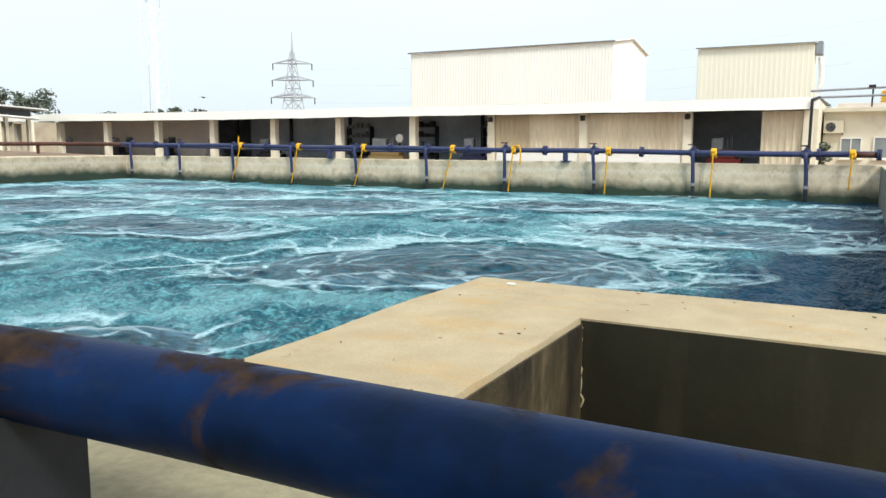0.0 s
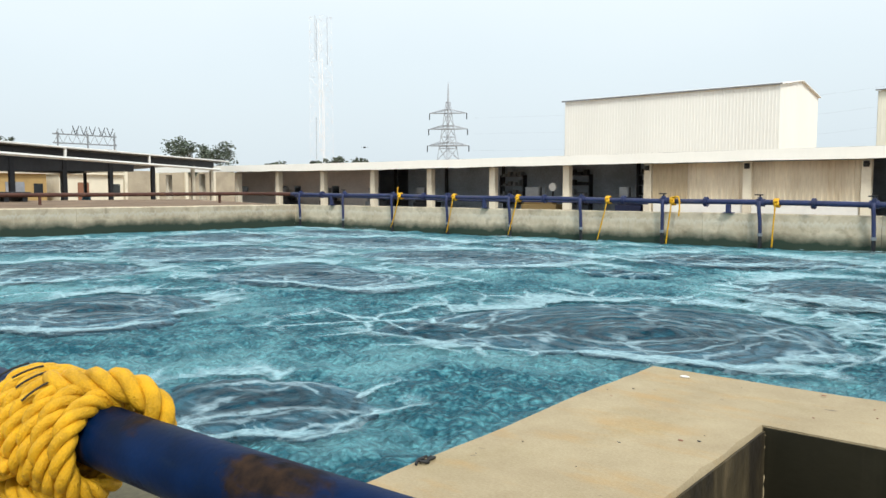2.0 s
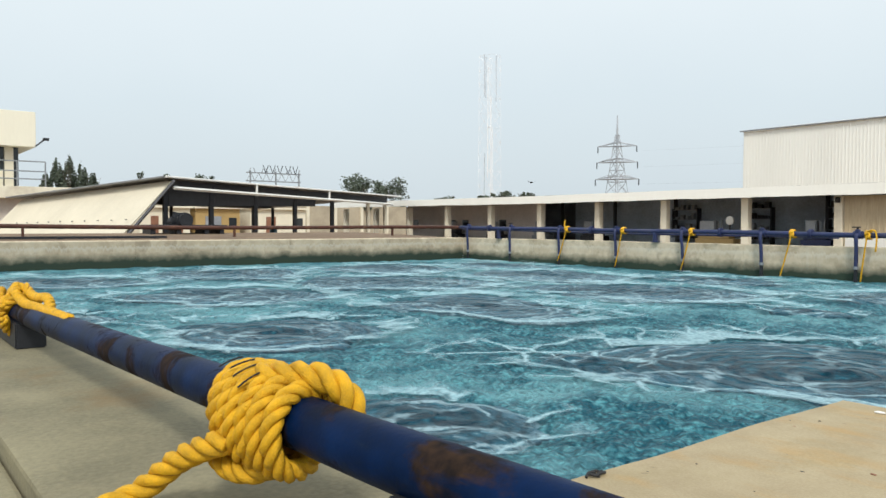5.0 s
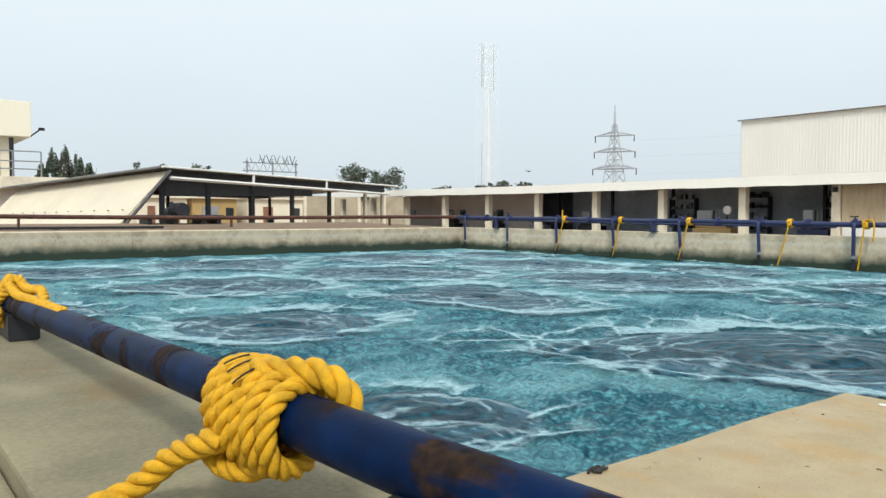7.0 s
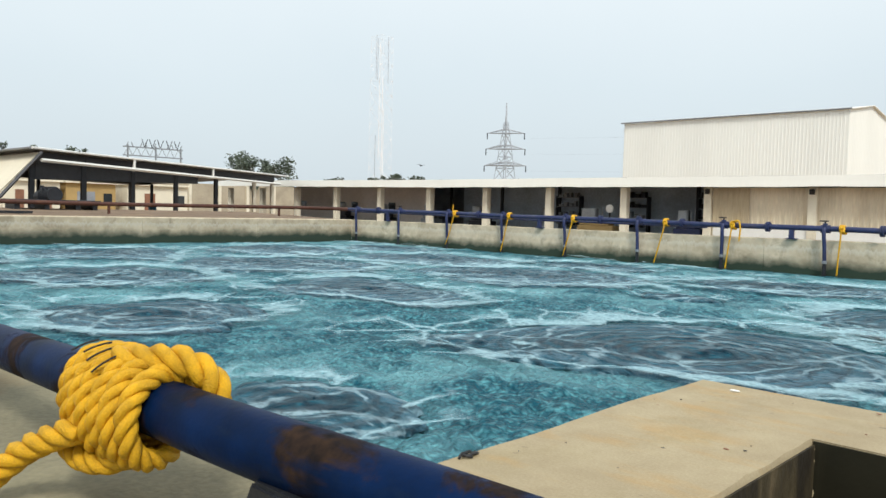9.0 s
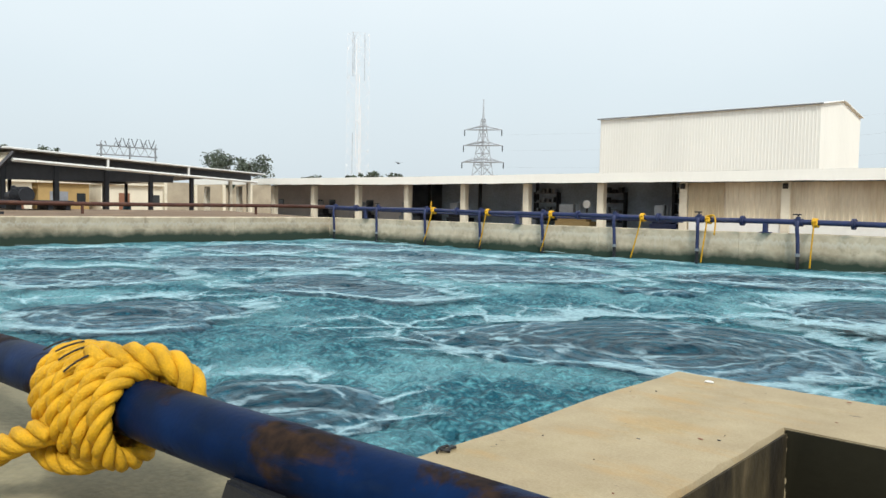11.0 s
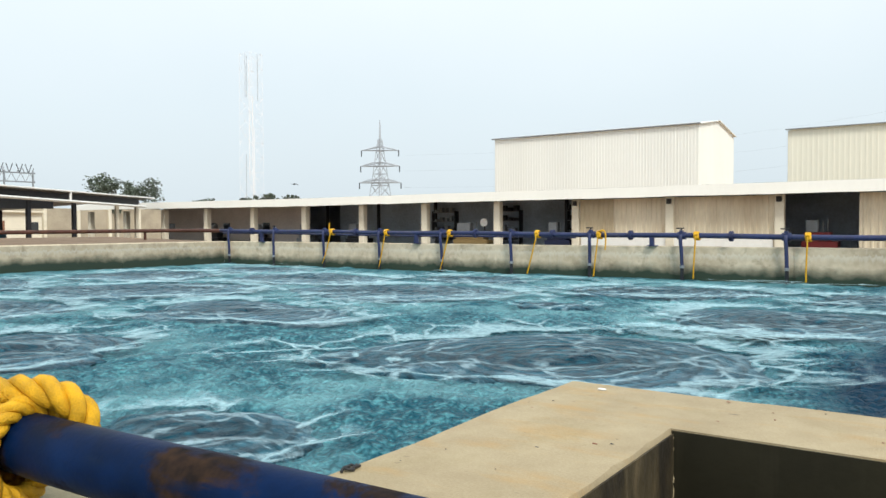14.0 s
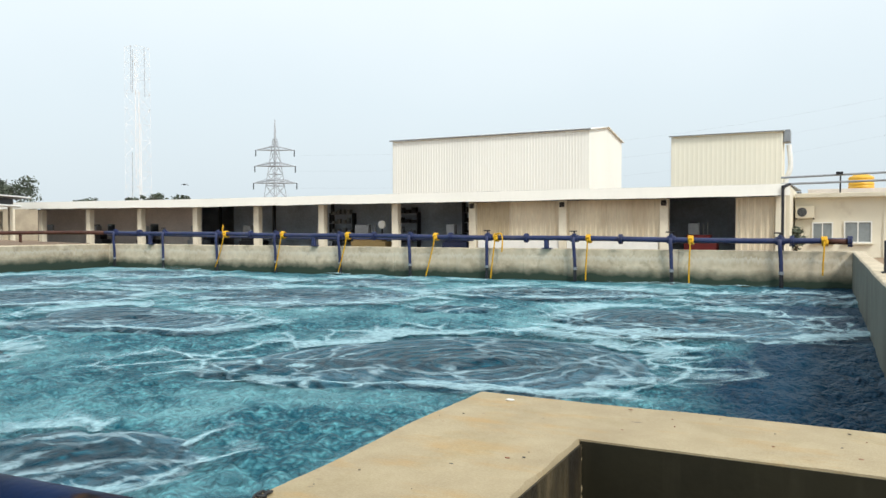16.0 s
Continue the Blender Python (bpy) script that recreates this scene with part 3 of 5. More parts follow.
def build_halls():
    gable_shed("white_hall", "tall white ribbed sheet warehouse with gable", -40.2, -18.9, 70.0, 82.3, GROUND, 9.8, 10.75, GREY_STEEL, WHITE_SHEET)
    h = gable_shed("cream_hall", "cream ribbed sheet hall beside the warehouse", -8.75, -1.65, 55.0, 57.5, GROUND, 6.9, 7.1, GREY_STEEL, CREAM_HALL, 0.012, 0.12)
    bm = B()
    box(bm, (-1.62, 55.1, 6.25), (-1.2, 56.4, 7.05), 0.03)
    part("duct", bm, GREY_STEEL, h, "grey metal duct at the roof corner")
    bm = B()
    tube(bm, smooth_line([(-1.3, 55.6, 6.1), (-1.2, 55.6, 4.6), (-1.5, 55.6, 3.4), (-1.4, 55.6, 1.0)], 0.2), 0.16, 10)
    part("pipe", bm, WHITE, h, "white pipe")


build_shed()
build_halls()


# ---- air header on the far wall ----
HEAD_Y, DROP_Y = FAR_Y - 0.06, FAR_Y - 0.14


def head_z(x):
    """The header rises a little towards the west."""
    return 0.255 - 0.0078 * min(x, 0.0)


def flange(bm, x, r, w=0.035, y=HEAD_Y):
    z = head_z(x)
    rod(bm, (x - w / 2, y, z), (x + w / 2, y, z), r, 20)
    for k in range(8):
        a = k * math.pi / 4 + 0.2
        rod(bm, (x - w, y + math.cos(a) * r * 0.82, z + math.sin(a) * r * 0.82), (x + w, y + math.cos(a) * r * 0.82, z + math.sin(a) * r * 0.82), 0.012, 6)


def build_far_header():
    h = thing("air_header", "dark blue painted air header pipe along the far wall", "pipe")
    bm = B()
    tube(bm, [(x, HEAD_Y, head_z(x) + 0.010 * math.sin(x * 0.9)) for x in np.linspace(1.62, -25.0, 70)], 0.072, 16)
    part("pipe", bm, BLUE_FAR, h, "", True)
    bm = B()
    tube(bm, [(x, HEAD_Y + 0.2, head_z(x) - 0.10 + 0.012 * math.sin(x * 0.5)) for x in np.linspace(-8.7, -25.0, 40)], 0.032, 10)
    part("branch_pipe", bm, BLUE_FAR, h, "thinner blue pipe behind the header", True)
    bm = B()
    rod(bm, (1.06, HEAD_Y, head_z(1.06)), (1.6, HEAD_Y, head_z(1.6)), 0.078, 16)
    part("end_stub", bm, BROWN, h, "rust brown end stub", True)
    for x in (1.55, 0.25, -4.1, -6.9, -9.4, -12.2, -17.4, -23.0):
        bm = B()
        flange(bm, x, 0.14)
        flange(bm, x + 0.05, 0.14)
        part("flange", bm, BLUE_FAR, h)
    for x in (-6.25, -14.6, -22.4):
        bm = B()
        box(bm, (x - 0.06, HEAD_Y - 0.06, -0.003), (x + 0.06, HEAD_Y + 0.06, head_z(x) - 0.05), 0.012)
        box(bm, (x - 0.14, HEAD_Y - 0.05, -0.003), (x + 0.14, HEAD_Y + 0.14, 0.02), 0.005)
        part("saddle", bm, BLUE_FAR, h)
    for k in range(10):
        x = -2.7 * k
        d = thing("drop_pipe", "dark blue drop pipe with valve running into the water", "pipe", (x, 0, 0), "drop pipes on the far wall")
        hz = head_z(x)
        lean = random.uniform(-0.02, 0.02)
        bm = B()
        tube(bm, smooth_line([(0, HEAD_Y, hz), (0, HEAD_Y - 0.1, hz + 0.01), (0, DROP_Y - 0.05, 0.14), (lean, DROP_Y - 0.02, -0.1), (lean * 2, DROP_Y, -0.56)], 0.06), 0.05, 12)
        part("pipe", bm, BLUE_FAR, d, "", True)
        bm = B()
        rod(bm, (lean * 2, DROP_Y, -0.52), (lean * 2, DROP_Y, -0.60), 0.066, 12)
        part("coupling", bm, GREY_STEEL, d, "pale grey coupling")
        bm = B()
        rod(bm, (lean * 2, DROP_Y, -0.56), (lean * 2.4, DROP_Y, -1.6), 0.05, 12)
        part("lower_pipe", bm, DARK_STEEL, d, "slimy dark lower pipe")
        bm = B()
        rod(bm, (-0.11, HEAD_Y, hz), (0.11, HEAD_Y, hz), 0.105, 16)
        box(bm, (-0.05, HEAD_Y - 0.1, hz + 0.05), (0.05, HEAD_Y + 0.02, hz + 0.15), 0.015)
        valve = part("valve", bm, BLUE_FAR, d)
        if k in (0, 1, 2, 3, 4, 8):
            bm = B()
            rod(bm, (0.0, HEAD_Y - 0.05, hz + 0.14), (0.0, HEAD_Y - 0.05, hz + 0.2), 0.025, 8)
            box(bm, (-0.14, HEAD_Y - 0.075, hz + 0.19), (0.08, HEAD_Y - 0.025, hz + 0.225), 0.01)
            part("lever", bm, BLACK, valve, "black valve lever")
    w = thing("brown_pipe", "rust brown painted pipe along the side terrace", "pipe")
    line = smooth_line([(-24.95, HEAD_Y, head_z(-24.95)), (-27.0, HEAD_Y - 0.02, 0.455), (-28.1, HEAD_Y - 0.25, 0.455), (-28.35, 20.0, 0.45), (-28.4, 12.0, 0.42), (-28.4, 4.0, 0.48), (-28.4, -4.0, 0.60)], 0.25)
    bm = B()
    tube(bm, line, 0.078, 14)
    part("pipe", bm, BROWN, w, "", True)
    for y in (20.3, 12.6, 5.0, -1.5):
        z = 0.43 if y > 5 else 0.48 + (4 - y) * 0.014
        bm = B()
        box(bm, (-28.44, y - 0.04, -0.034), (-28.34, y + 0.04, z - 0.04), 0.008)
        part("saddle", bm, BROWN, w)
    s = thing("steel_beam", "dark rusty channel beam lying on the terrace", "beam")
    bm = B()
    box(bm, (-27.66, -3.0, 0.10), (-27.46, 9.6, 0.125), 0.006)
    box(bm, (-27.66, -3.0, 0.04), (-27.635, 9.6, 0.10))
    box(bm, (-27.485, -3.0, 0.04), (-27.46, 9.6, 0.10))
    part("web", bm, DARK_STEEL, s)
    for y in (9.2, 6.0, 2.5, -1.0):
        bm = B()
        box(bm, (-27.7, y - 0.1, -0.034), (-27.42, y + 0.1, 0.042), 0.01)
        part("block", bm, DARK_STEEL, s)


def far_rope(x, xe, ze, tail_up=False, loop=False):
    """A yellow rope tied round the header, its end hanging into the basin."""
    t = thing("tie_rope", "yellow rope knotted round the blue header pipe", "rope", (x, 0, 0), "yellow ropes on the far wall")
    hz = head_z(x)
    bm = B()
    pts = []
    for i in range(3 * 14 + 1):
        a = 2 * math.pi * i / 14
        pts.append((-0.05 + 0.045 * i / 14, HEAD_Y + math.cos(a) * 0.105, hz + math.sin(a) * 0.105))
    tube(bm, pts, 0.027, 6)
    knot = [(0.03 + 0.05 * math.cos(a), HEAD_Y - 0.12 + 0.03 * math.sin(2 * a), hz - 0.01 + 0.06 * math.sin(a)) for a in (2 * math.pi * k / 14 for k in range(14))]
    tube(bm, knot, 0.028, 6, True)
    part("knot", bm, YELLOW, t, "", True)
    bm = B()
    tube(bm, smooth_line([(0, HEAD_Y - 0.12, hz), (0.01, DROP_Y - 0.06, hz - 0.15), ((xe - x) * 0.5, DROP_Y - 0.05, ze * 0.45), (xe - x, DROP_Y - 0.03, ze)], 0.08), 0.021, 7)
    part("hanging_end", bm, YELLOW, t, "", True)
    if tail_up:
        bm = B()
        tube(bm, smooth_line([(0.02, HEAD_Y - 0.1, hz), (-0.06, HEAD_Y - 0.1, hz + 0.12), (-0.05, HEAD_Y - 0.08, hz + 0.34)], 0.05), 0.025, 6)
        part("loose_end", bm, YELLOW, t, "", True)
    if loop:
        bm = B()
        tube(bm, smooth_line([(0.02, HEAD_Y - 0.1, hz + 0.1), (0.2, HEAD_Y - 0.1, hz + 0.12), (0.26, HEAD_Y - 0.12, hz - 0.1), (0.24, HEAD_Y - 0.13, -0.12)], 0.05), 0.025, 6)
        part("loose_end", bm, YELLOW, t, "", True)


def laid(name, pts, r, parent):
    """A laid rope as a part, its other strands as pieces of it."""
    first = None
    for k in range(3):
        bm = B()
        rope(bm, pts, r, only=k)
        ob = part(name if first is None else "strand", bm, YELLOW, first or parent, "", True)
        first = first or ob


def near_line(x):
    """Centre line of the near pipe, which swings out a little past its joint."""
    f = min(1.0, max(0.0, (x + 0.12) / 0.85))
    f = f * f * (3 - 2 * f)
    return (x, 1.045 + 0.012 * x + 0.045 * f, 0.195 - 0.006 * f - 0.020 * min(3.0, max(0.0, -0.4 - x)))


def build_near_pipe():
    p = thing("near_header", "scuffed dark blue header pipe with rust patches", "pipe")
    bm = B()
    tube(bm, [near_line(x) for x in np.concatenate([np.linspace(2.44, 1.0, 6), np.linspace(0.95, -0.3, 40), np.linspace(-0.5, -31, 60)])], 0.05, 40)
    part("pipe", bm, BLUE, p, "", True)
    for x, a0, a1, b0, b1 in ((0.2, 0.21, 0.33, 0.13, 0.33), (-2.9, -3.25, -2.66, -3.25, -2.66), (-8, -8.3, -7.7, -8.3, -7.7), (-14, -14.3, -13.7, -14.3, -13.7)):
        y = near_line(x)[1]
        bm = B()
        lo, hi = [], []
        for yy in (y - 0.05, y + 0.075):
            for (xa, xb), z, out in (((b0, b1), -0.002, lo), ((a0, a1), near_line(x)[2] - 0.03, hi)):
                out += [bm.verts.new((xa, yy, z)), bm.verts.new((xb, yy, z))]
        bm.faces.new((lo[0], lo[1], hi[1], hi[0]))
        bm.faces.new((lo[2], hi[2], hi[3], lo[3]))
        bm.faces.new((lo[0], hi[0], hi[2], lo[2]))
        bm.faces.new((lo[1], lo[3], hi[3], hi[1]))
        bm.faces.new((hi[0], hi[1], hi[3], hi[2]))
        bm.faces.new((lo[0], lo[2], lo[3], lo[1]))
        bmesh.ops.bevel(bm, geom=list(bm.edges), offset=0.006, segments=2, affect="EDGES")
        # near-black colour includes the shade that falls under the pipe
        part("saddle", bm, DARK_STEEL, p, "dark saddle with the shade under the pipe painted in")
    # the big knot
    k = thing("knotted_rope", "thick yellow laid rope wound round the blue pipe", "rope")
    cy, cz, r = 1.034, 0.184, 0.0195
    pts, turns, per = [], 7, 80
    for i in range(turns * per + 1):
        a = 2 * math.pi * i / per + math.pi
        f = i / (turns * per)
        rr = 0.05 + r * 0.95 + 0.004 * noise.noise((f * 9, 2.0, 0)) + 0.014 * math.sin(math.pi * min(1, max(0, (f - 0.08) / 0.84))) ** 0.6
        pts.append((-0.374 + 0.286 * f - 0.008 * math.sin(a + 0.3) + 0.026 * math.cos(a) + 0.004 * noise.noise((f * 14, 5.0, 0)), cy - math.cos(a) * rr, cz + math.sin(a) * rr * 1.05))
    laid("coil", pts, r, k)
    loop = smooth_line([(-0.20, cy - 0.03, cz + 0.086), (-0.145, cy + 0.005, cz + 0.092), (-0.095, cy + 0.038, cz + 0.092), (-0.055, cy + 0.066, cz + 0.066), (-0.050, cy + 0.076, cz + 0.020), (-0.09, cy + 0.075, cz - 0.035)], 0.006)
    laid("bight", loop, r * 1.35, k)
    low = smooth_line([(-0.35, cy - 0.05, cz - 0.05), (-0.31, cy - 0.072, cz - 0.080), (-0.25, cy - 0.068, cz - 0.094), (-0.19, cy - 0.05, cz - 0.088), (-0.15, cy - 0.02, cz - 0.07)], 0.006)
    laid("bight", low, r * 1.15, k)
    tail = smooth_line([(-0.22, cy - 0.085, cz - 0.03), (-0.27, cy - 0.11, cz - 0.05), (-0.335, cy - 0.14, cz - 0.085), (-0.375, cy - 0.17, cz - 0.125), (-0.395, cy - 0.205, 0.028), (-0.385, cy - 0.26, 0.019), (-0.33, cy - 0.33, 0.018)], 0.006)
    laid("tail", tail, r * 1.3, k)
    # dark frayed fibres between the turns
    bm = B()
    for x, a, d in ((-0.335, 1.9, 0.0), (-0.29, 2.0, 0.0), (-0.25, 1.75, 0.0), (-0.20, 1.45, 0.0)):
        tube(bm, [(x + 0.02 * s, cy - math.cos(a * 0.5 + s * 0.45) * 0.1025, cz + math.sin(a * 0.5 + s * 0.45) * 0.1065) for s in (0, 0.25, 0.5, 0.75, 1)], 0.0019, 5)
    tagged(part("fibres", bm, BLACK, k, "dark frayed marker fibres"), kind="stuff")
    # a second, looser knot further along
    k2 = thing("tied_rope", "loosely tied yellow rope bow on the blue pipe", "rope")
    x, cy, cz = -2.82, 1.01, 0.138
    pts = [(x - 0.10 + 0.16 * i / 160 + 0.05 * math.sin(2 * math.pi * i / 80), cy - math.cos(2 * math.pi * i / 80) * 0.074, cz + math.sin(2 * math.pi * i / 80) * 0.085 - 0.008) for i in range(161)]
    laid("coil", pts, 0.022, k2)
    for line in ([(x + 0.02, cy - 0.08, cz + 0.03), (x - 0.02, cy - 0.03, cz + 0.10), (x - 0.12, cy, cz + 0.12), (x - 0.26, cy - 0.02, cz + 0.06)],
                 [(x, cy - 0.05, cz + 0.06), (x + 0.06, cy, cz + 0.13), (x + 0.12, cy + 0.02, cz + 0.10), (x + 0.22, cy + 0.03, cz + 0.09), (x + 0.38, cy + 0.04, cz + 0.10), (x + 0.50, cy + 0.03, cz + 0.06), (x + 0.42, cy, cz + 0.058)],
                 [(x - 0.05, cy - 0.03, cz + 0.09), (x + 0.05, cy - 0.03, cz + 0.105), (x + 0.2, cy - 0.02, cz + 0.07), (x + 0.45, cy, cz + 0.065), (x + 0.95, cy + 0.01, cz + 0.068)],
                 [(x - 0.02, cy - 0.06, cz + 0.05), (x - 0.1, cy - 0.07, cz + 0.08), (x - 0.22, cy - 0.05, cz + 0.09), (x - 0.36, cy - 0.06, cz - 0.02), (x - 0.4, cy - 0.09, 0.06)]):
        laid("loose_end", smooth_line(line, 0.007), 0.021, k2)


def build_litter():
    """Small scraps on the ledge."""
    c = thing("plaster_chip", "small white plaster chip lying on the ledge", "chip", (0.147, 2.803, 0.0))
    bm = B()
    bmesh.ops.create_icosphere(bm, subdivisions=2, radius=0.012)
    bmesh.ops.scale(bm, vec=(1.2, 0.7, 0.35), verts=bm.verts)
    for v in bm.verts:
        v.co += Vector((noise.noise(v.co * 60), noise.noise(v.co * 60 + Vector((3, 0, 0))), 0)) * 0.006
    part("chip", bm, WHITE, c)
    d = thing("rag_scrap", "dark wet scrap of rag on the ledge edge", "rag", (0.015, 1.69, 0.004))
    bm = B()
    for i in range(5):
        a = i * 1.4
        tube(bm, smooth_line([(0.006 * math.cos(a), 0.012 * math.sin(a), 0.001), (0.010 * math.cos(a + 1), 0.02 * math.sin(a + 1), 0.004), (0.015 * math.cos(a + 2), 0.03 * math.sin(a + 2), 0.0)], 0.008), 0.0035, 5)
    part("scrap", bm, BLACK, d, "", True)
    rng = random.Random(8)
    for i in range(34):
        x, y = (rng.uniform(0.03, 0.46), rng.uniform(1.5, 2.8)) if i % 2 else (rng.uniform(0.5, 1.9), rng.uniform(2.5, 2.85))
        g = thing("grit", "dark crumb of grit on the sandy ledge", "grit", (x, y, 0.002), "grit on the ledge")
        bm = B()
        bmesh.ops.create_icosphere(bm, subdivisions=1, radius=rng.uniform(0.002, 0.0045))
        bmesh.ops.scale(bm, vec=(rng.uniform(0.8, 2.2), 1, 0.5), verts=bm.verts)
        part("crumb", bm, rng.choice((BARK, DARK_STEEL, BRICK_RED)), g)


# ---- things behind the basin ----
def build_side_shed():
    """Open shed to the left with a steep cream sheet awning at its near end."""
    s = thing("side_shed", "open dark roofed shed with white gutter beam", "shed")
    a, b = Vector((-35.0, 12.4, 2.72)), Vector((-47.5, 33.2, 2.74))
    d = (b - a).normalized()
    back = Vector((-50.0, 8.4, 2.1)) - a
    bm = B()
    slab(bm, [a - d * 0.6, b + d * 1.5, b + d * 1.5 + back * 1.1 + Vector((0, 0, -0.1)), a - d * 0.6 + back * 1.05], 0.07)
    part("roof", bm, GREY_SHEET, s, "dark sheet roof with pale edge")
    bm = B()
    tube(bm, [a - d * 0.6 + Vector((0.04, 0, 0.04)), b + d * 1.5 + Vector((0.04, 0, 0.04))], 0.055, 6)
    part("roof_edge", bm, WHITE, s, "pale roof edge flashing")
    bm = B()
    tube(bm, [a - d * 0.7 + Vector((0, 0, 0.03)), a - d * 0.7 + back * 1.05 + Vector((0, 0, 0.03))], 0.05, 6)
    part("roof_edge", bm, GREY_SHEET, s, "dull grey roof verge")
    bm = B()
    tube(bm, [a + Vector((0.05, -0.05, -0.46)), a + (b - a) * 0.5 + Vector((0.05, 0, -0.54)), b + Vector((0.05, 0, -0.62))], 0.085, 4)
    part("gutter_beam", bm, WHITE, s, "white painted beam")
    bm = B()
    slab(bm, [a + Vector((-0.75, 0, -0.06)), b + Vector((-0.75, 0, -0.06)), b + Vector((-0.75, 0, -0.55)), a + Vector((-0.75, 0, -0.55))], 0.04)
    e = a.lerp(b, 0.56)
    slab(bm, [a + Vector((-0.85, 0, -0.5)), e + Vector((-0.85, 0, -0.5)), e + Vector((-0.85, 0, -1.0)), a + Vector((-0.85, 0, -1.3))], 0.04)
    part("fascia", bm, DARK_STEEL, s, "dark board behind the beam")
    for f in (0.0, 0.14, 0.30, 0.47, 0.66, 0.88, 1.0):
        p = a + (b - a) * f + Vector((-0.75, -0.2, 0))
        bm = B()
        box(bm, (p.x - 0.11, p.y - 0.11, GROUND), (p.x + 0.11, p.y + 0.11, 2.55 - 0.25 * f), 0.01)
        part("post", bm, CREAM if f > 0.8 else DARK_STEEL, s, "pale post" if f > 0.8 else "dark steel post")
        q = p + back * 0.85
        bm = B()
        box(bm, (q.x - 0.1, q.y - 0.1, GROUND), (q.x + 0.1, q.y + 0.1, 2.05), 0.01)
        part("post", bm, DARK_STEEL, s)
    bm = B()
    tube(bm, [a + (b - a) * 0.02 + back * 0.4 + Vector((0, 0, -0.45)), a + (b - a) * 0.62 + back * 0.4 + Vector((0, 0, -0.45))], 0.35, 4)
    part("duct", bm, DARK_STEEL, s, "dark duct under the roof")
    bm = B()
    bot_r, bot_l = Vector((-34.5, 9.5, -0.35)), Vector((-50.0, 6.3, -0.35))
    top_r, top_l = a - d * 0.1 + Vector((0, -0.05, -0.12)), a + back + Vector((0, -0.05, -0.1))
    n = 46
    cols = []
    for i in range(n + 1):
        lo, hi = bot_r.lerp(bot_l, i / n), top_r.lerp(top_l, i / n)
        off = Vector((0.1, -0.2, 0.1)).normalized() * (0.012 if i % 2 else 0.0)
        cols.append((lo + off, hi + off))
    front = [(bm.verts.new(p), bm.verts.new(q)) for p, q in cols]
    rear = [(bm.verts.new(p + Vector((-0.02, 0.05, -0.02))), bm.verts.new(q + Vector((-0.02, 0.05, -0.02)))) for p, q in cols]
    for p, q, u, w in zip(front, front[1:], rear, rear[1:]):
        bm.faces.new((p[0], q[0], q[1], p[1]))
        bm.faces.new((u[0], u[1], w[1], w[0]))
        bm.faces.new((p[1], q[1], w[1], u[1]))
    bm.faces.new((front[0][0], front[0][1], rear[0][1], rear[0][0]))
    part("awning", bm, CREAM_SHEET, s, "steep cream sheet awning")
    bm = B()
    tube(bm, [bot_r + Vector((0.06, 0.1, -0.2)), top_r + Vector((0.06, 0.1, 0.0))], 0.08, 4)
    part("raker", bm, DARK_STEEL, s, "dark steel raking strut at the awning edge")
    for f in (0.27, 0.6):
        p = a.lerp(b, f)
        bm = B()
        box(bm, (p.x - 0.06, p.y - 0.06, 2.12), (p.x + 0.06, p.y + 0.06, 2.72), 0.01)
        part("hanger", bm, WHITE, s, "white hanger between beam and roof")
    for i in range(10):
        p = bot_r.lerp(bot_l, 0.04 + i * 0.085).lerp(top_r.lerp(top_l, 0.04 + i * 0.085), 0.36) + Vector((0.05, -0.1, 0.05))
        bm = B()
        box(bm, p - Vector((0.1, 0.02, 0.025)), p + Vector((0.1, 0.02, 0.025)), 0.008)
        part("clip", bm, DARK_STEEL, s, "small dark fixing clip")
    m = thing("pump_set", "dark pump and motor on a steel frame", "pump", (-32.3, 11.7, 0.11))
    bm = B()
    box(bm, (-0.7, -1.5, 0.24), (0.7, 1.9, 0.42), 0.02)
    for dy in (-1.3, -0.2, 1.0, 1.7):
        box(bm, (-0.6, dy - 0.1, -0.05), (0.6, dy + 0.1, 0.25), 0.02)
    part("frame", bm, DARK_STEEL, m)
    bm = B()
    rod(bm, (-0.2, 0, 0.62), (0.9, 0, 0.62), 0.3, 20)
    motor = part("motor", bm, DARK_STEEL, m)
    for i in range(7):
        bm = B()
        rod(bm, (-0.1 + i * 0.14, 0, 0.62), (-0.07 + i * 0.14, 0, 0.62), 0.33, 20)
        part("cooling_fin", bm, DARK_STEEL, motor)
    bm = B()
    rod(bm, (-0.9, 0, 0.55), (-0.25, 0, 0.55), 0.24, 16)
    rod(bm, (-0.6, 0, 0.55), (-0.6, 0, 1.0), 0.09, 12)
    part("pump_casing", bm, DARK_STEEL, m)


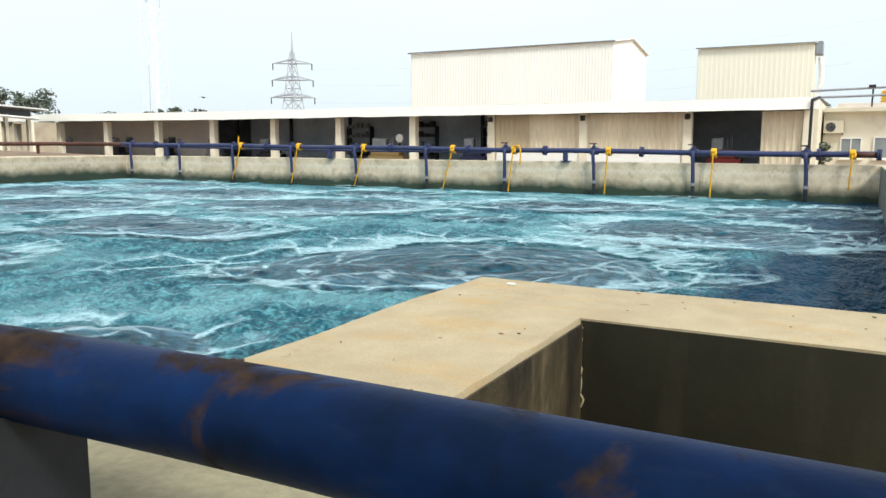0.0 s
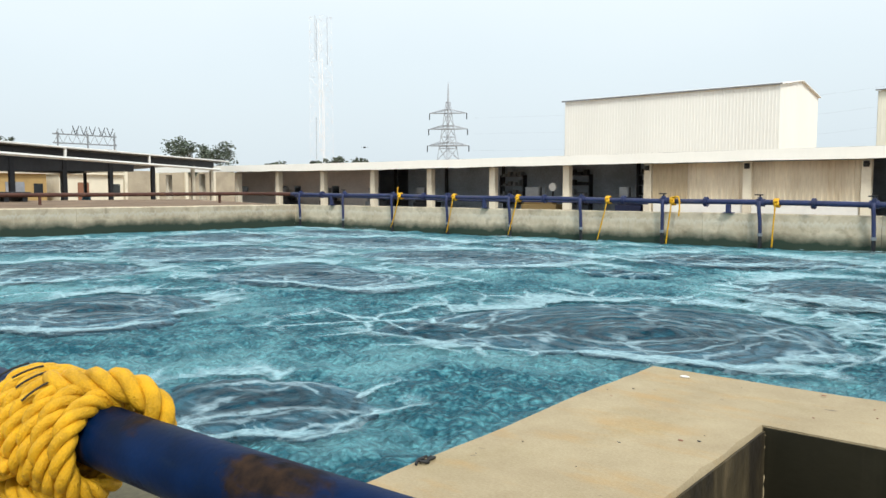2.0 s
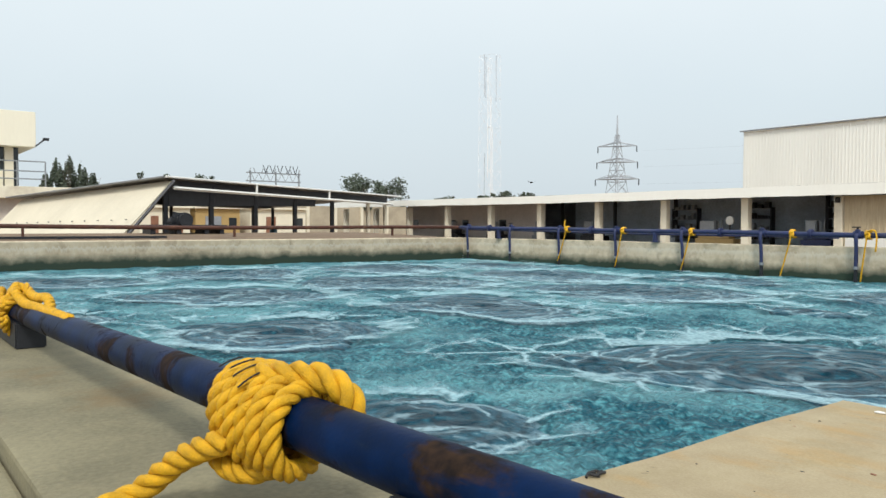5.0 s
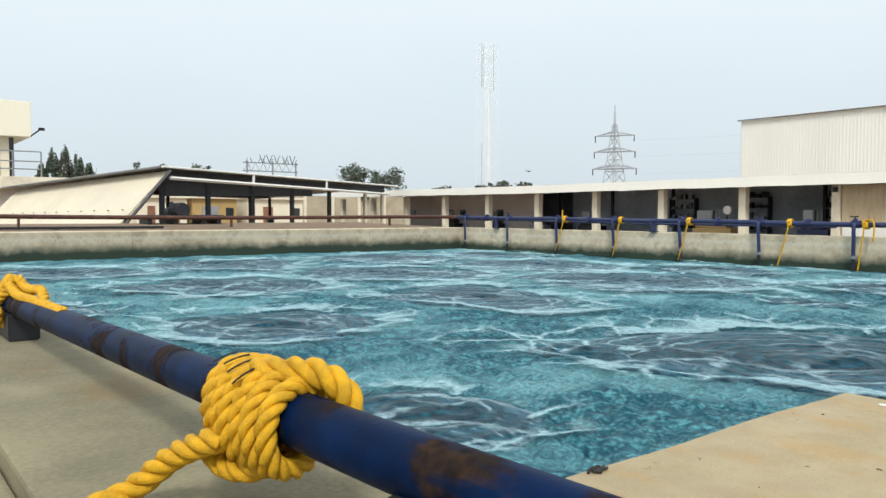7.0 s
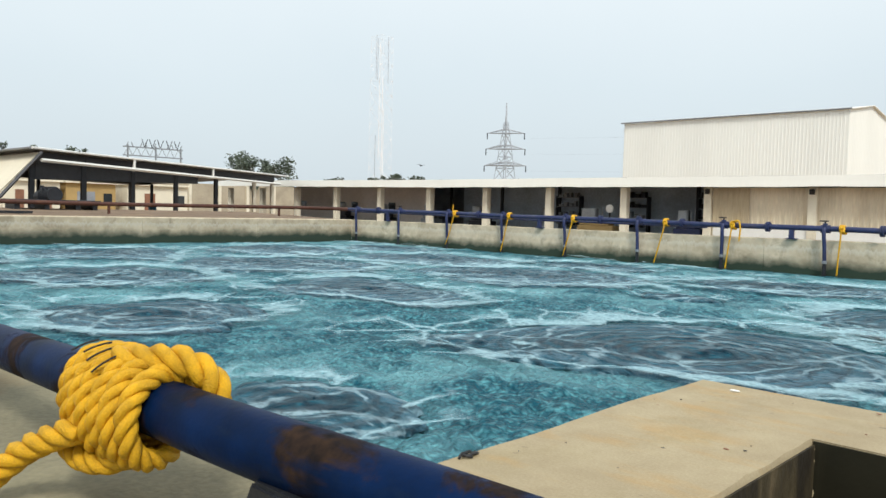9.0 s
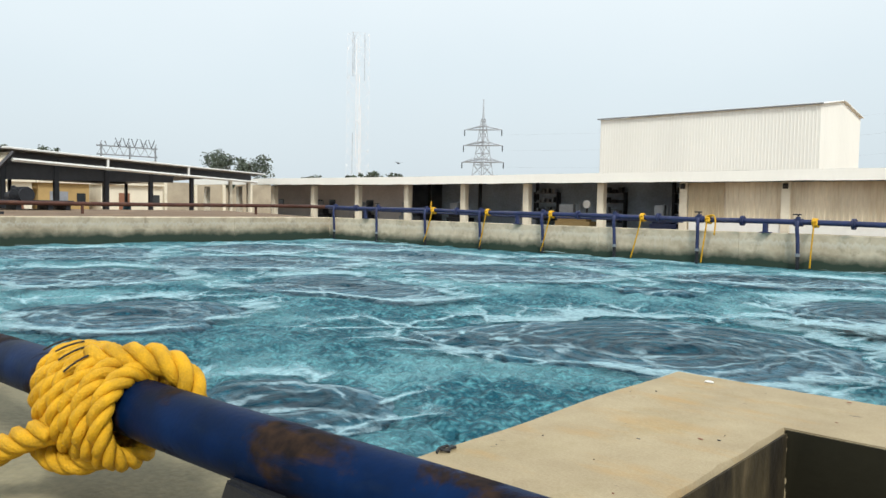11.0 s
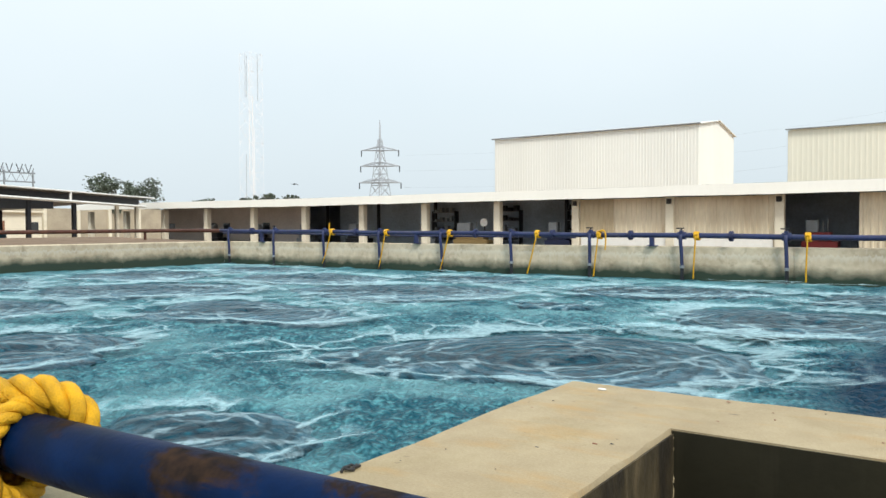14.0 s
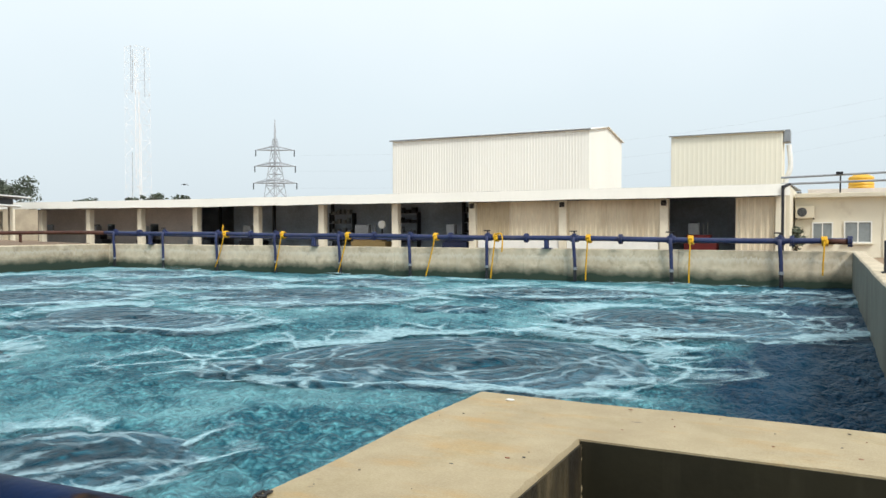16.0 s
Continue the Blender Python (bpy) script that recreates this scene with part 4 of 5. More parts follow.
def window(parent, x0, x1, z0, z1, y, mullions=1):
    """A framed window in a wall that faces the basin."""
    bm = B()
    for lo, hi in (((x0, z0), (x1, z0 + 0.06)), ((x0, z1 - 0.06), (x1, z1)), ((x0, z0 + 0.06), (x0 + 0.06, z1 - 0.06)), ((x1 - 0.06, z0 + 0.06), (x1, z1 - 0.06))):
        box(bm, (lo[0], y - 0.07, lo[1]), (hi[0], y + 0.02, hi[1]))
    for i in range(mullions):
        x = x0 + (x1 - x0) * (i + 1) / (mullions + 1)
        box(bm, (x - 0.025, y - 0.05, z0 + 0.06), (x + 0.025, y + 0.01, z1 - 0.06))
    f = part("window", bm, WHITE, parent, "white framed window")
    bm = B()
    box(bm, (x0 + 0.05, y - 0.03, z0 + 0.05), (x1 - 0.05, y - 0.015, z1 - 0.05))
    part("pane", bm, PANE, f)
    bm = B()
    box(bm, (x0 - 0.06, y - 0.14, z0 - 0.06), (x1 + 0.06, y - 0.005, z0 - 0.004), 0.01)
    part("sill", bm, CREAM, f)


def build_office():
    y = 40.0
    o = thing("site_office", "low cream office with flat roof slab", "building")
    bm = B()
    box(bm, (-0.33, y, GROUND), (9.0, y + 6, 2.0))
    part("wall", bm, CREAM, o)
    bm = B()
    box(bm, (-0.32, y - 0.45, 2.0), (9.4, y + 6.3, 2.2), 0.02)
    part("roof_slab", bm, CREAM, o)
    bm = B()
    box(bm, (0.2, y + 0.4, 2.2), (9.0, y + 0.55, 2.42), 0.01)
    part("parapet", bm, PINK_WALL, o)
    window(o, 0.40, 1.28, -0.1, 0.86, y)
    window(o, 1.72, 2.86, -0.1, 0.9, y)
    window(o, 4.2, 5.4, -0.1, 0.9, y)
    bm = B()
    box(bm, (3.3, y - 0.06, GROUND), (3.75, y + 0.03, 1.3))
    part("downpipe_box", bm, CREAM, o)
    a = thing("air_conditioner", "dusty cream outdoor air conditioner unit on the wall", "air conditioner", (0.10, y - 0.2, 1.05))
    bm = B()
    box(bm, (-0.40, -0.17, 0), (0.40, 0.15, 0.56), 0.03)
    part("casing", bm, CREAM_SHEET, a)
    bm = B()
    rod(bm, (-0.12, -0.165, 0.28), (-0.12, -0.185, 0.28), 0.21, 24)
    part("fan_opening", bm, DARK_STEEL, a, "dark round fan opening")
    bm = B()
    for r in (0.07, 0.13, 0.19):
        tube(bm, [(-0.12 + r * math.cos(t), -0.195, 0.28 + r * math.sin(t)) for t in (2 * math.pi * i / 20 for i in range(20))], 0.007, 5, True)
    part("grille", bm, GREY_STEEL, a)
    for x in (-0.4, 0.34):
        bm = B()
        box(bm, (x, -0.1, -0.06), (x + 0.06, 0.19, 0.0))
        part("bracket", bm, DARK_STEEL, a)
    t = thing("water_tank", "yellow ribbed plastic roof water tank", "water tank", (2.45, y + 1.6, 2.2))
    bm = B()
    prof = [(0.0, 0.0), (0.56, 0.0)]
    for i in range(5):
        z = 0.06 + i * 0.14
        prof += [(0.56, z), (0.53, z + 0.03), (0.53, z + 0.08), (0.56, z + 0.11)]
    prof += [(0.52, 0.80), (0.3, 0.92), (0.2, 0.93), (0.2, 0.98), (0.0, 0.98)]
    rings = [[bm.verts.new((r * math.cos(a_), r * math.sin(a_), z)) for a_ in (2 * math.pi * k / 24 for k in range(24))] for r, z in prof if r > 0]
    for r0, r1 in zip(rings, rings[1:]):
        for k in range(24):
            bm.faces.new((r0[k], r0[(k + 1) % 24], r1[(k + 1) % 24], r1[k]))
    bm.faces.new(rings[0][::-1])
    bm.faces.new(rings[-1])
    part("body", bm, TANK_YELLOW, t, "", True)
    p = thing("roof_pipe", "grey pipe run above the office roof", "pipe", (0, 0, 0))
    bm = B()
    tube(bm, [(-0.9, y - 1, 2.92), (9, y - 1, 3.18)], 0.05, 8)
    tube(bm, [(-0.9, y - 1, 2.62), (9, y - 1, 2.78)], 0.05, 8)
    part("pipe", bm, GREY_STEEL, p)
    for x in (1.55, 4.5, 7.5):
        bm = B()
        rod(bm, (x, y - 0.3, 2.19), (x, y - 1.0, 3.05 + x * 0.01), 0.04, 6)
        box(bm, (x - 0.18, y - 1.1, 3.0), (x + 0.1, y - 0.92, 3.12), 0.02)
        part("bracket", bm, DARK_STEEL, p)
    post = thing("corner_post", "dark steel post on the side wall", "post", (1.80, 11.8, 0))
    bm = B()
    box(bm, (-0.05, -0.05, -0.02), (0.05, 0.05, 0.42), 0.008)
    box(bm, (-0.08, -0.08, -0.03), (0.08, 0.08, 0.015), 0.004)
    part("stem", bm, DARK_STEEL, post)


def build_machines():
    """Workshop machines in the open bays."""
    def machine(x, y, label, body, dial=True, w=1.5):
        m = thing("workshop_machine", label, "machine", (x, y, GROUND + 0.078), "workshop machines in the shed")
        bm = B()
        box(bm, (-w / 2, -0.4, 0), (w / 2, 0.4, 0.55), 0.05)
        box(bm, (-w / 2 + 0.1, -0.3, 0.55), (w / 2 - 0.3, 0.3, 0.95), 0.04)
        part("bed", bm, body, m)
        bm = B()
        box(bm, (-w / 2 + 0.15, -0.2, 0.95), (-0.1, 0.2, 1.5), 0.03)
        for i in range(4):
            rod(bm, (-0.3 + i * 0.2, -0.1, 0.9), (-0.3 + i * 0.2, -0.1, 1.45 + 0.1 * (i % 2)), 0.03, 8)
        part("column", bm, GREY_STEEL, m, "grey upright parts")
        if dial:
            bm = B()
            rod(bm, (w / 2 - 0.25, -0.35, 1.5), (w / 2 - 0.25, -0.28, 1.5), 0.23, 24)
            part("disc", bm, WHITE, m, "white round guard disc")
            bm = B()
            rod(bm, (w / 2 - 0.25, -0.3, 0.9), (w / 2 - 0.25, -0.3, 1.35), 0.05, 8)
            part("stalk", bm, DARK_STEEL, m)

    machine(-22.15, 37.2, "workshop machine with tan body and white disc", OCHRE, True, 2.3)
    machine(-16.9, 37.6, "dark blue workshop machine in the shed", BLUE_FAR, False)
    machine(-26.6, 39.0, "grey workshop machine in the dim shed", GREY_STEEL, False)
    machine(-31.8, 38.4, "dark workshop machine in the dim shed", DARK_STEEL, False, 1.8)
    machine(-36.9, 38.8, "grey bench machine in the dim shed", GREY_STEEL, False, 1.4)
    machine(-41.5, 38.6, "dark workshop machine in the dim shed", DARK_STEEL, False)
    machine(-46.2, 38.4, "dark workshop machine in the dim shed", DARK_STEEL, False)
    machine(-4.3, 38.2, "red workshop machine in the dark doorway", RED, False)
    for x in (-17.6, -22.6, -27.4, -13.2):
        r = thing("steel_rack", "tall dark steel rack with pale parts", "rack", (x, 42.0, GROUND + 0.078), "racks in the shed")
        for dx in (-0.9, 0.9):
            bm = B()
            box(bm, (dx - 0.04, -0.2, 0), (dx + 0.04, 0.2, 2.3))
            part("upright", bm, DARK_STEEL, r)
        for z in (0.4, 1.0, 1.6, 2.2):
            bm = B()
            box(bm, (-0.86, -0.22, z), (0.86, 0.22, z + 0.04))
            part("shelf", bm, GREY_STEEL, r)
            bm = B()
            for i in range(4):
                h = random.uniform(0.12, 0.36)
                box(bm, (-0.75 + i * 0.4, -0.15, z + 0.04), (-0.75 + i * 0.4 + random.uniform(0.12, 0.3), 0.15, z + 0.04 + h))
            tagged(part("stock", bm, random.choice((GREY_STEEL, DARK_STEEL, DARK_STEEL, BLUE_FAR)), r, "stored parts"), kind="stuff")


def build_far_left():
    """Compound wall, small rooms and a two-storey block far beyond the shed."""
    w = thing("compound_wall", "long dusty beige compound wall", "wall")
    for i in range(14):
        bm = B()
        box(bm, (-86, 18 + i * 4.0, GROUND), (-85.7, 21.96 + i * 4.0, 2.75 + 0.03 * i), 0.02)
        part("panel", bm, COMPOUND, w)
        bm = B()
        box(bm, (-85.75, 21.8 + i * 4.0, GROUND), (-85.45, 22.15 + i * 4.0, 2.85 + 0.03 * i), 0.02)
        part("pier", bm, CREAM, w)
    for ya, yb, mtl, doors, label in ((24.2, 29.5, CREAM, ((25.3, 26.1), (27.8, 28.7)), "cream outbuilding with faded red doors"), (30.1, 35.2, OCHRE, ((31.2, 33.0),), "ochre outbuilding with dark doorway"), (36.5, 43.5, CREAM, ((38.4, 39.6),), "cream outbuilding with brown door")):
        h = thing("outbuilding", label, "building")
        bm = B()
        box(bm, (-84.8, ya, GROUND), (-81.5, yb, 2.3), 0.02)
        part("wall", bm, mtl, h)
        bm = B()
        box(bm, (-85.0, ya - 0.2, 2.3), (-81.1, yb + 0.2, 2.5), 0.02)
        part("roof_slab", bm, CREAM, h)
        for da, db in doors:
            bm = B()
            box(bm, (-81.49, da, GROUND), (-81.42, db, 1.45), 0.01)
            part("door", bm, DARK if mtl is OCHRE else BRICK_RED, h, "closed door")
        bm = B()
        box(bm, (-81.49, yb - 1.3, 0.3), (-81.43, yb - 0.4, 1.3), 0.01)
        part("window", bm, GLASS_DARK, h)
    d = thing("drum", "blue plastic drum on the soil", "drum", (-60, 29.2, GROUND))
    bm = B()
    rod(bm, (0, 0, 0), (0, 0, 0.9), 0.32, 18)
    for z in (0.3, 0.6):
        rod(bm, (0, 0, z - 0.02), (0, 0, z + 0.02), 0.34, 18)
    part("body", bm, TEAL_PLASTIC, d)
    b = thing("office_block", "cream two storey block with balcony rail", "building")
    x = -60.0
    bm = B()
    box(bm, (x - 8, -2, 6.05), (x, 10.85, 8.55), 0.03)
    part("upper_wall", bm, CREAM_HALL, b)
    bm = B()
    box(bm, (x - 8, -2, 3.2), (x - 1.2, 9.9, 6.05))
    part("glazed_wall", bm, GLASS_DARK, b, "dark glazed storey")
    for y in (4.2, 6.6, 9.0):
        bm = B()
        box(bm, (x - 1.25, y, 3.2), (x - 0.9, y + 0.55, 6.04))
        part("pier", bm, CREAM, b)
    bm = B()
    box(bm, (x - 1.22, -2, 3.2), (x - 1.0, 8.9, 4.4))
    part("parapet", bm, CREAM, b)
    bm = B()
    box(bm, (x - 8, -2, 2.35), (x + 0.5, 13.4, 3.2), 0.03)
    part("floor_slab", bm, CREAM, b)
    bm = B()
    box(bm, (x - 8, -2, GROUND), (x - 0.4, 12.6, 2.35))
    part("lower_wall", bm, PINK_WALL, b)
    rail = B()
    for z in (3.75, 4.3, 5.0):
        rod(rail, (x + 0.2, 2, z), (x + 0.2, 11.4, z), 0.045, 6)
    for y in (2, 5.2, 8.3, 9.6, 11.4):
        rod(rail, (x + 0.2, y, 3.15), (x + 0.2, y, 5.0), 0.05, 6)
    part("balcony_rail", rail, GREY_STEEL, b, "pale metal balcony rail")
    bm = B()
    rod(bm, (x, 10.8, 6.1), (x + 0.1, 11.5, 6.7), 0.05, 6)
    box(bm, (x - 0.1, 11.3, 6.55), (x + 0.15, 11.7, 6.75), 0.04)
    part("flood_lamp", bm, DARK_STEEL, b, "dark lamp on a bracket")
    g = thing("switchyard_gantry", "grey steel switchyard gantry with insulators", "gantry")
    bm = B()
    for y in (38.2, 41.5, 44.6):
        rod(bm, (-95, y * 1.115 - 0.2, GROUND), (-95, y * 1.115 - 0.2, 7.75), 0.12, 6)
    part("legs", bm, GREY_STEEL, g)
    bm = B()
    for z in (6.4, 7.5):
        rod(bm, (-95, 41.8, z), (-95, 49.8, z), 0.08, 6)
    for i in range(9):
        y = 42.2 + i * 0.9
        rod(bm, (-95, y, 7.5), (-95, y + 0.25 * (-1) ** i, 8.1), 0.06, 6)
    for i in range(14):
        y = 41.9 + i * 0.56
        rod(bm, (-95, y, 6.4 + 1.1 * (i % 2)), (-95, y + 0.56, 7.5 - 1.1 * (i % 2)), 0.035, 4)
    part("beam", bm, GREY_STEEL, g)
    for y in (44.6, 45.6, 46.7, 47.9, 49.0):
        bm = B()
        rod(bm, (-95, y, 7.5), (-95, y - 0.4, 8.6), 0.05, 6)
        rod(bm, (-95, y, 7.5), (-95, y + 0.4, 8.6), 0.05, 6)
        part("insulator", bm, DARK_STEEL, g, "dark vee insulator pair")
    bm = B()
    box(bm, (-96, 42.8, GROUND), (-94, 49.3, 5.8), 0.05)
    part("plinth_house", bm, PINK_WALL, g)


def lattice(name, label, category, base, w0, w1, z0, z1, bays, r, material, arms=()):
    """A square lattice tower with tapered legs, bracing and cross arms."""
    t = thing(name, label, category, base)
    def half(z):
        return (w0 + (w1 - w0) * (z - z0) / (z1 - z0)) / 2
    corners = ((1, 1), (-1, 1), (-1, -1), (1, -1))
    for sx, sy in corners:
        bm = B()
        rod(bm, (sx * half(z0), sy * half(z0), z0), (sx * half(z1), sy * half(z1), z1), r * 1.3, 5)
        part("leg", bm, material, t)
    bm = B()
    for i in range(bays):
        za, zb = z0 + (z1 - z0) * i / bays, z0 + (z1 - z0) * (i + 1) / bays
        a, b = half(za), half(zb)
        for (sx, sy), (tx, ty) in zip(corners, corners[1:] + corners[:1]):
            rod(bm, (sx * a, sy * a, za), (tx * b, ty * b, zb), r, 4)
            rod(bm, (tx * a, ty * a, za), (sx * b, sy * b, zb), r, 4)
            rod(bm, (sx * b, sy * b, zb), (tx * b, ty * b, zb), r, 4)
    tagged(part("bracing", bm, material, t), kind="stuff")
    for z, reach, ux, uy in arms:
        bm = B()
        for s in (1, -1):
            tip = Vector((s * reach * ux, s * reach * uy, z))
            for q in corners:
                rod(bm, (q[0] * half(z), q[1] * half(z), z + 1.6), tip, r, 4)
                rod(bm, (q[0] * half(z), q[1] * half(z), z), tip, r * 1.4, 4)
        tagged(part("cross_arm", bm, material, t), kind="stuff")
        for s in (1, -1):
            tip = Vector((s * reach * ux, s * reach * uy, z))
            bm = B()
            rod(bm, tip, tip + Vector((0, 0, -2.6)), r * 1.8, 6)
            part("insulator", bm, DARK_STEEL, t, "dark hanging insulator")
    return t


def leaf_clumps(bm, centre, radii, count, size, seed, cone=False):
    """Many small crossed leaf blades in an uneven crown."""
    rng = random.Random(seed)
    blobs = [(Vector((rng.uniform(-0.8, 0.8), rng.uniform(-0.8, 0.8), rng.uniform(-0.8, 0.6))), rng.uniform(0.18, 0.42)) for _ in range(26)]
    for _ in range(count):
        c, r = rng.choice(blobs)
        v = Vector((rng.gauss(0, 1), rng.gauss(0, 1), rng.gauss(0, 1))).normalized() * r * rng.uniform(0.3, 1.0) + c
        if cone:
            v.x, v.y = v.x * (0.55 - 0.5 * v.z), v.y * (0.55 - 0.5 * v.z)
        p = Vector((v.x * radii[0], v.y * radii[1], v.z * radii[2])) + Vector(centre)
        a = Vector((rng.gauss(0, 1), rng.gauss(0, 1), rng.gauss(0, 0.6))).normalized() * size * rng.uniform(0.6, 1.4)
        b = a.cross(Vector((rng.gauss(0, 1), rng.gauss(0, 1), rng.gauss(0, 1)))).normalized() * size * 0.5
        bm.faces.new([bm.verts.new(p + q) for q in (-a, b * 0.9, a, -b)])


def tree(at, height, radii, label, seed, leaves=1500, size=0.3, trunk=0.22, cone=False):
    t = thing("tree", label, "tree", at)
    rng = random.Random(seed)
    bm = B()
    fork = height - radii[2] * 1.4
    rod(bm, (0, 0, -0.05), (0.1, 0, max(0.6, fork)), trunk, 8, trunk * 0.7)
    for _ in range(7):
        a = rng.uniform(0, 6.28)
        rod(bm, (0.1, 0, max(0.5, fork) - rng.uniform(0, 0.4)), (math.cos(a) * radii[0] * 0.6, math.sin(a) * radii[1] * 0.6, height - radii[2] * rng.uniform(0.3, 1.0)), trunk * 0.5, 6, trunk * 0.12)
    part("trunk", bm, BARK, t)
    bm = B()
    leaf_clumps(bm, (0, 0, height - radii[2]), radii, leaves, size, seed, cone)
    part("crown", bm, FOLIAGE, t)


def build_distance():
    p = lattice("pylon", "grey steel transmission pylon in haze", "pylon", (-203.5, 250, GROUND), 9.5, 1.2, 0.0, 38.5, 8, 0.12, MAST_GREY,
            ((34.0, 8.2, 0.82, 0.5), (27.4, 8.6, 0.82, 0.5), (20.4, 9.2, 0.82, 0.5)))
    bm = B()
    rod(bm, (0, 0, 37.9), (0, 0, 46.7), 0.5, 6, 0.16)
    part("earth_wire_peak", bm, MAST_GREY, p)
    m = lattice("radio_mast", "tall slim white lattice mast fading into haze", "mast", (-226.2, 200, GROUND), 6.4, 6.0, 0.0, 68.0, 12, 0.03, MAST_PAINT)
    for dx, dy, z0, z1, mtl in ((-3.1, 0.5, 52, 68, MAST_GREY), (-2.2, -1, 52, 69, MAST_GREY), (2.4, 1.2, 50, 68, MAST_GREY), (-1.2, 0, 20, 66, MAST_PAINT), (0.8, 0, 12, 52, MAST_PAINT), (1.6, 0, 12, 40, MAST_PAINT), (-3.2, 0, 12, 30, MAST_GREY)):
        bm = B()
        rod(bm, (dx, dy, z0), (dx * 0.96, dy, z1), 0.11, 6)
        part("antenna_pole", bm, mtl, m, "long antenna pole")
    tree((-88, 57.2, GROUND), 8.9, (3.9, 3.9, 3.2), "broad hazy green tree behind the shed roof", 3, 4200, 0.2)
    for i, (y, h) in enumerate(((17.2, 6.2), (18.4, 7.4), (19.6, 7.9), (20.8, 7.6), (22.0, 6.6), (24.6, 5.6), (26.2, 5.3))):
        tree((-92, y, GROUND), h * 1.2, (2.0, 2.0, h * 0.52), "dark narrow casuarina tree in a row", 20 + i, 2400, 0.17, 0.12, True)
    tree((-90, 34.4, GROUND), 7.6, (1.3, 1.3, 1.1), "small rounded tree behind the shed", 40, 700, 0.2, 0.12)
    for i, (x, y, h, r) in enumerate(((-150, 118, 9.0, 2.0), (-140, 122, 8.8, 1.6), (-128, 118, 9.4, 2.2), (-122, 120, 9.1, 1.8), (-104, 72, 5.4, 1.5))):
        tree((x, y, GROUND), h, (r, r, 1.3), "low scrubby tree beyond the long shed", 50 + i, 450, 0.35, 0.15)
    for i, y in enumerate((28.2, 31.3)):
        tree((-93, y - 0.6, GROUND), 7.6, (0.5, 0.5, 0.5), "bare thin sapling top above the roof", 70 + i, 60, 0.2, 0.07)
    s = thing("shrub", "leafy green shrub beside the office wall", "shrub", (-0.35, 38.9, GROUND))
    bm = B()
    for k in range(9):
        a = k * 0.7
        rod(bm, (0, 0, -0.02), (0.5 * math.cos(a), 0.3 * math.sin(a), 1.2 + 0.1 * (k % 3)), 0.02, 5, 0.008)
    part("stems", bm, BARK, s)
    bm = B()
    leaf_clumps(bm, (0, 0, 1.0), (0.75, 0.5, 0.75), 420, 0.11, 9)
    part("leaves", bm, FOLIAGE, s)
    w = thing("power_line", "thin overhead power lines from the pylon", "cable")
    for z in (34, 27.4, 20.4):
        bm = B()
        a, b = Vector((-195, 256, z - 2.8)), Vector((60, 330, z + 22))
        tube(bm, [a.lerp(b, i / 24) - Vector((0, 0, 9 * math.sin(math.pi * i / 24))) for i in range(25)], 0.018, 4)
        part("wire", bm, MAST_GREY, w)


def make_foliage():
    m, nt, b = mat("hazed_leaves")
    g = nt.nodes.new("ShaderNodeNewGeometry")
    # leaf greens greyed and lightened, with distance haze put into them
    col = ramp(nt, g.outputs["Random Per Island"], [(0.0, (0.060, 0.082, 0.058)), (0.5, (0.095, 0.12, 0.085)), (1.0, (0.12, 0.145, 0.11))])
    nt.links.new(col, b.inputs["Base Color"])
    b.inputs["Roughness"].default_value = 0.7
    return m


FOLIAGE = make_foliage()
build_far_header()
for rx, rxe, rze, up_, lp in ((-18.55, -18.95, -0.8, True, False), (-15.92, -16.2, -0.9, False, False), (-13.2, -13.52, -0.88, False, False), (-9.9, -10.2, -0.92, False, False), (-7.85, -7.98, -0.93, False, True), (-5.0, -5.05, -0.9, False, False), (-2.2, -2.22, -0.9, False, False), (1.0, 0.98, -0.6, False, False)):
    far_rope(rx, rxe, rze, up_, lp)
build_near_pipe()
build_litter()
build_side_shed()
build_office()
build_machines()
build_far_left()
build_distance()


# ---- water ----
def cells(nt, vec, scale, smooth=0.6):
    v = nt.nodes.new("ShaderNodeTexVoronoi")
    v.feature = "SMOOTH_F1"
    v.inputs["Scale"].default_value, v.inputs["Smoothness"].default_value = scale, smooth
    nt.links.new(vec, v.inputs["Vector"])
    return v.outputs["Distance"]


def warped(nt, co, scale, amount):
    """Coordinates pushed about by noise, so that no pattern stays regular."""
    n = add(nt, "TexNoise", Scale=scale, Detail=3.0)
    nt.links.new(co, n.inputs["Vector"])
    m = nt.nodes.new("ShaderNodeVectorMath")
    m.operation = "MULTIPLY_ADD"
    nt.links.new(n.outputs["Color"], m.inputs[0])
    m.inputs[1].default_value = (amount, amount, amount)
    nt.links.new(co, m.inputs[2])
    return m.outputs[0]


def web(nt, vec, scale):
    """Distance to the borders of bubble cells."""
    v = nt.nodes.new("ShaderNodeTexVoronoi")
    v.feature = "DISTANCE_TO_EDGE"
    v.inputs["Scale"].default_value = scale
    nt.links.new(vec, v.inputs["Vector"])
    return v.outputs["Distance"]


def grey(*stops):
    return [(p, (v, v, v)) for p, v in stops]


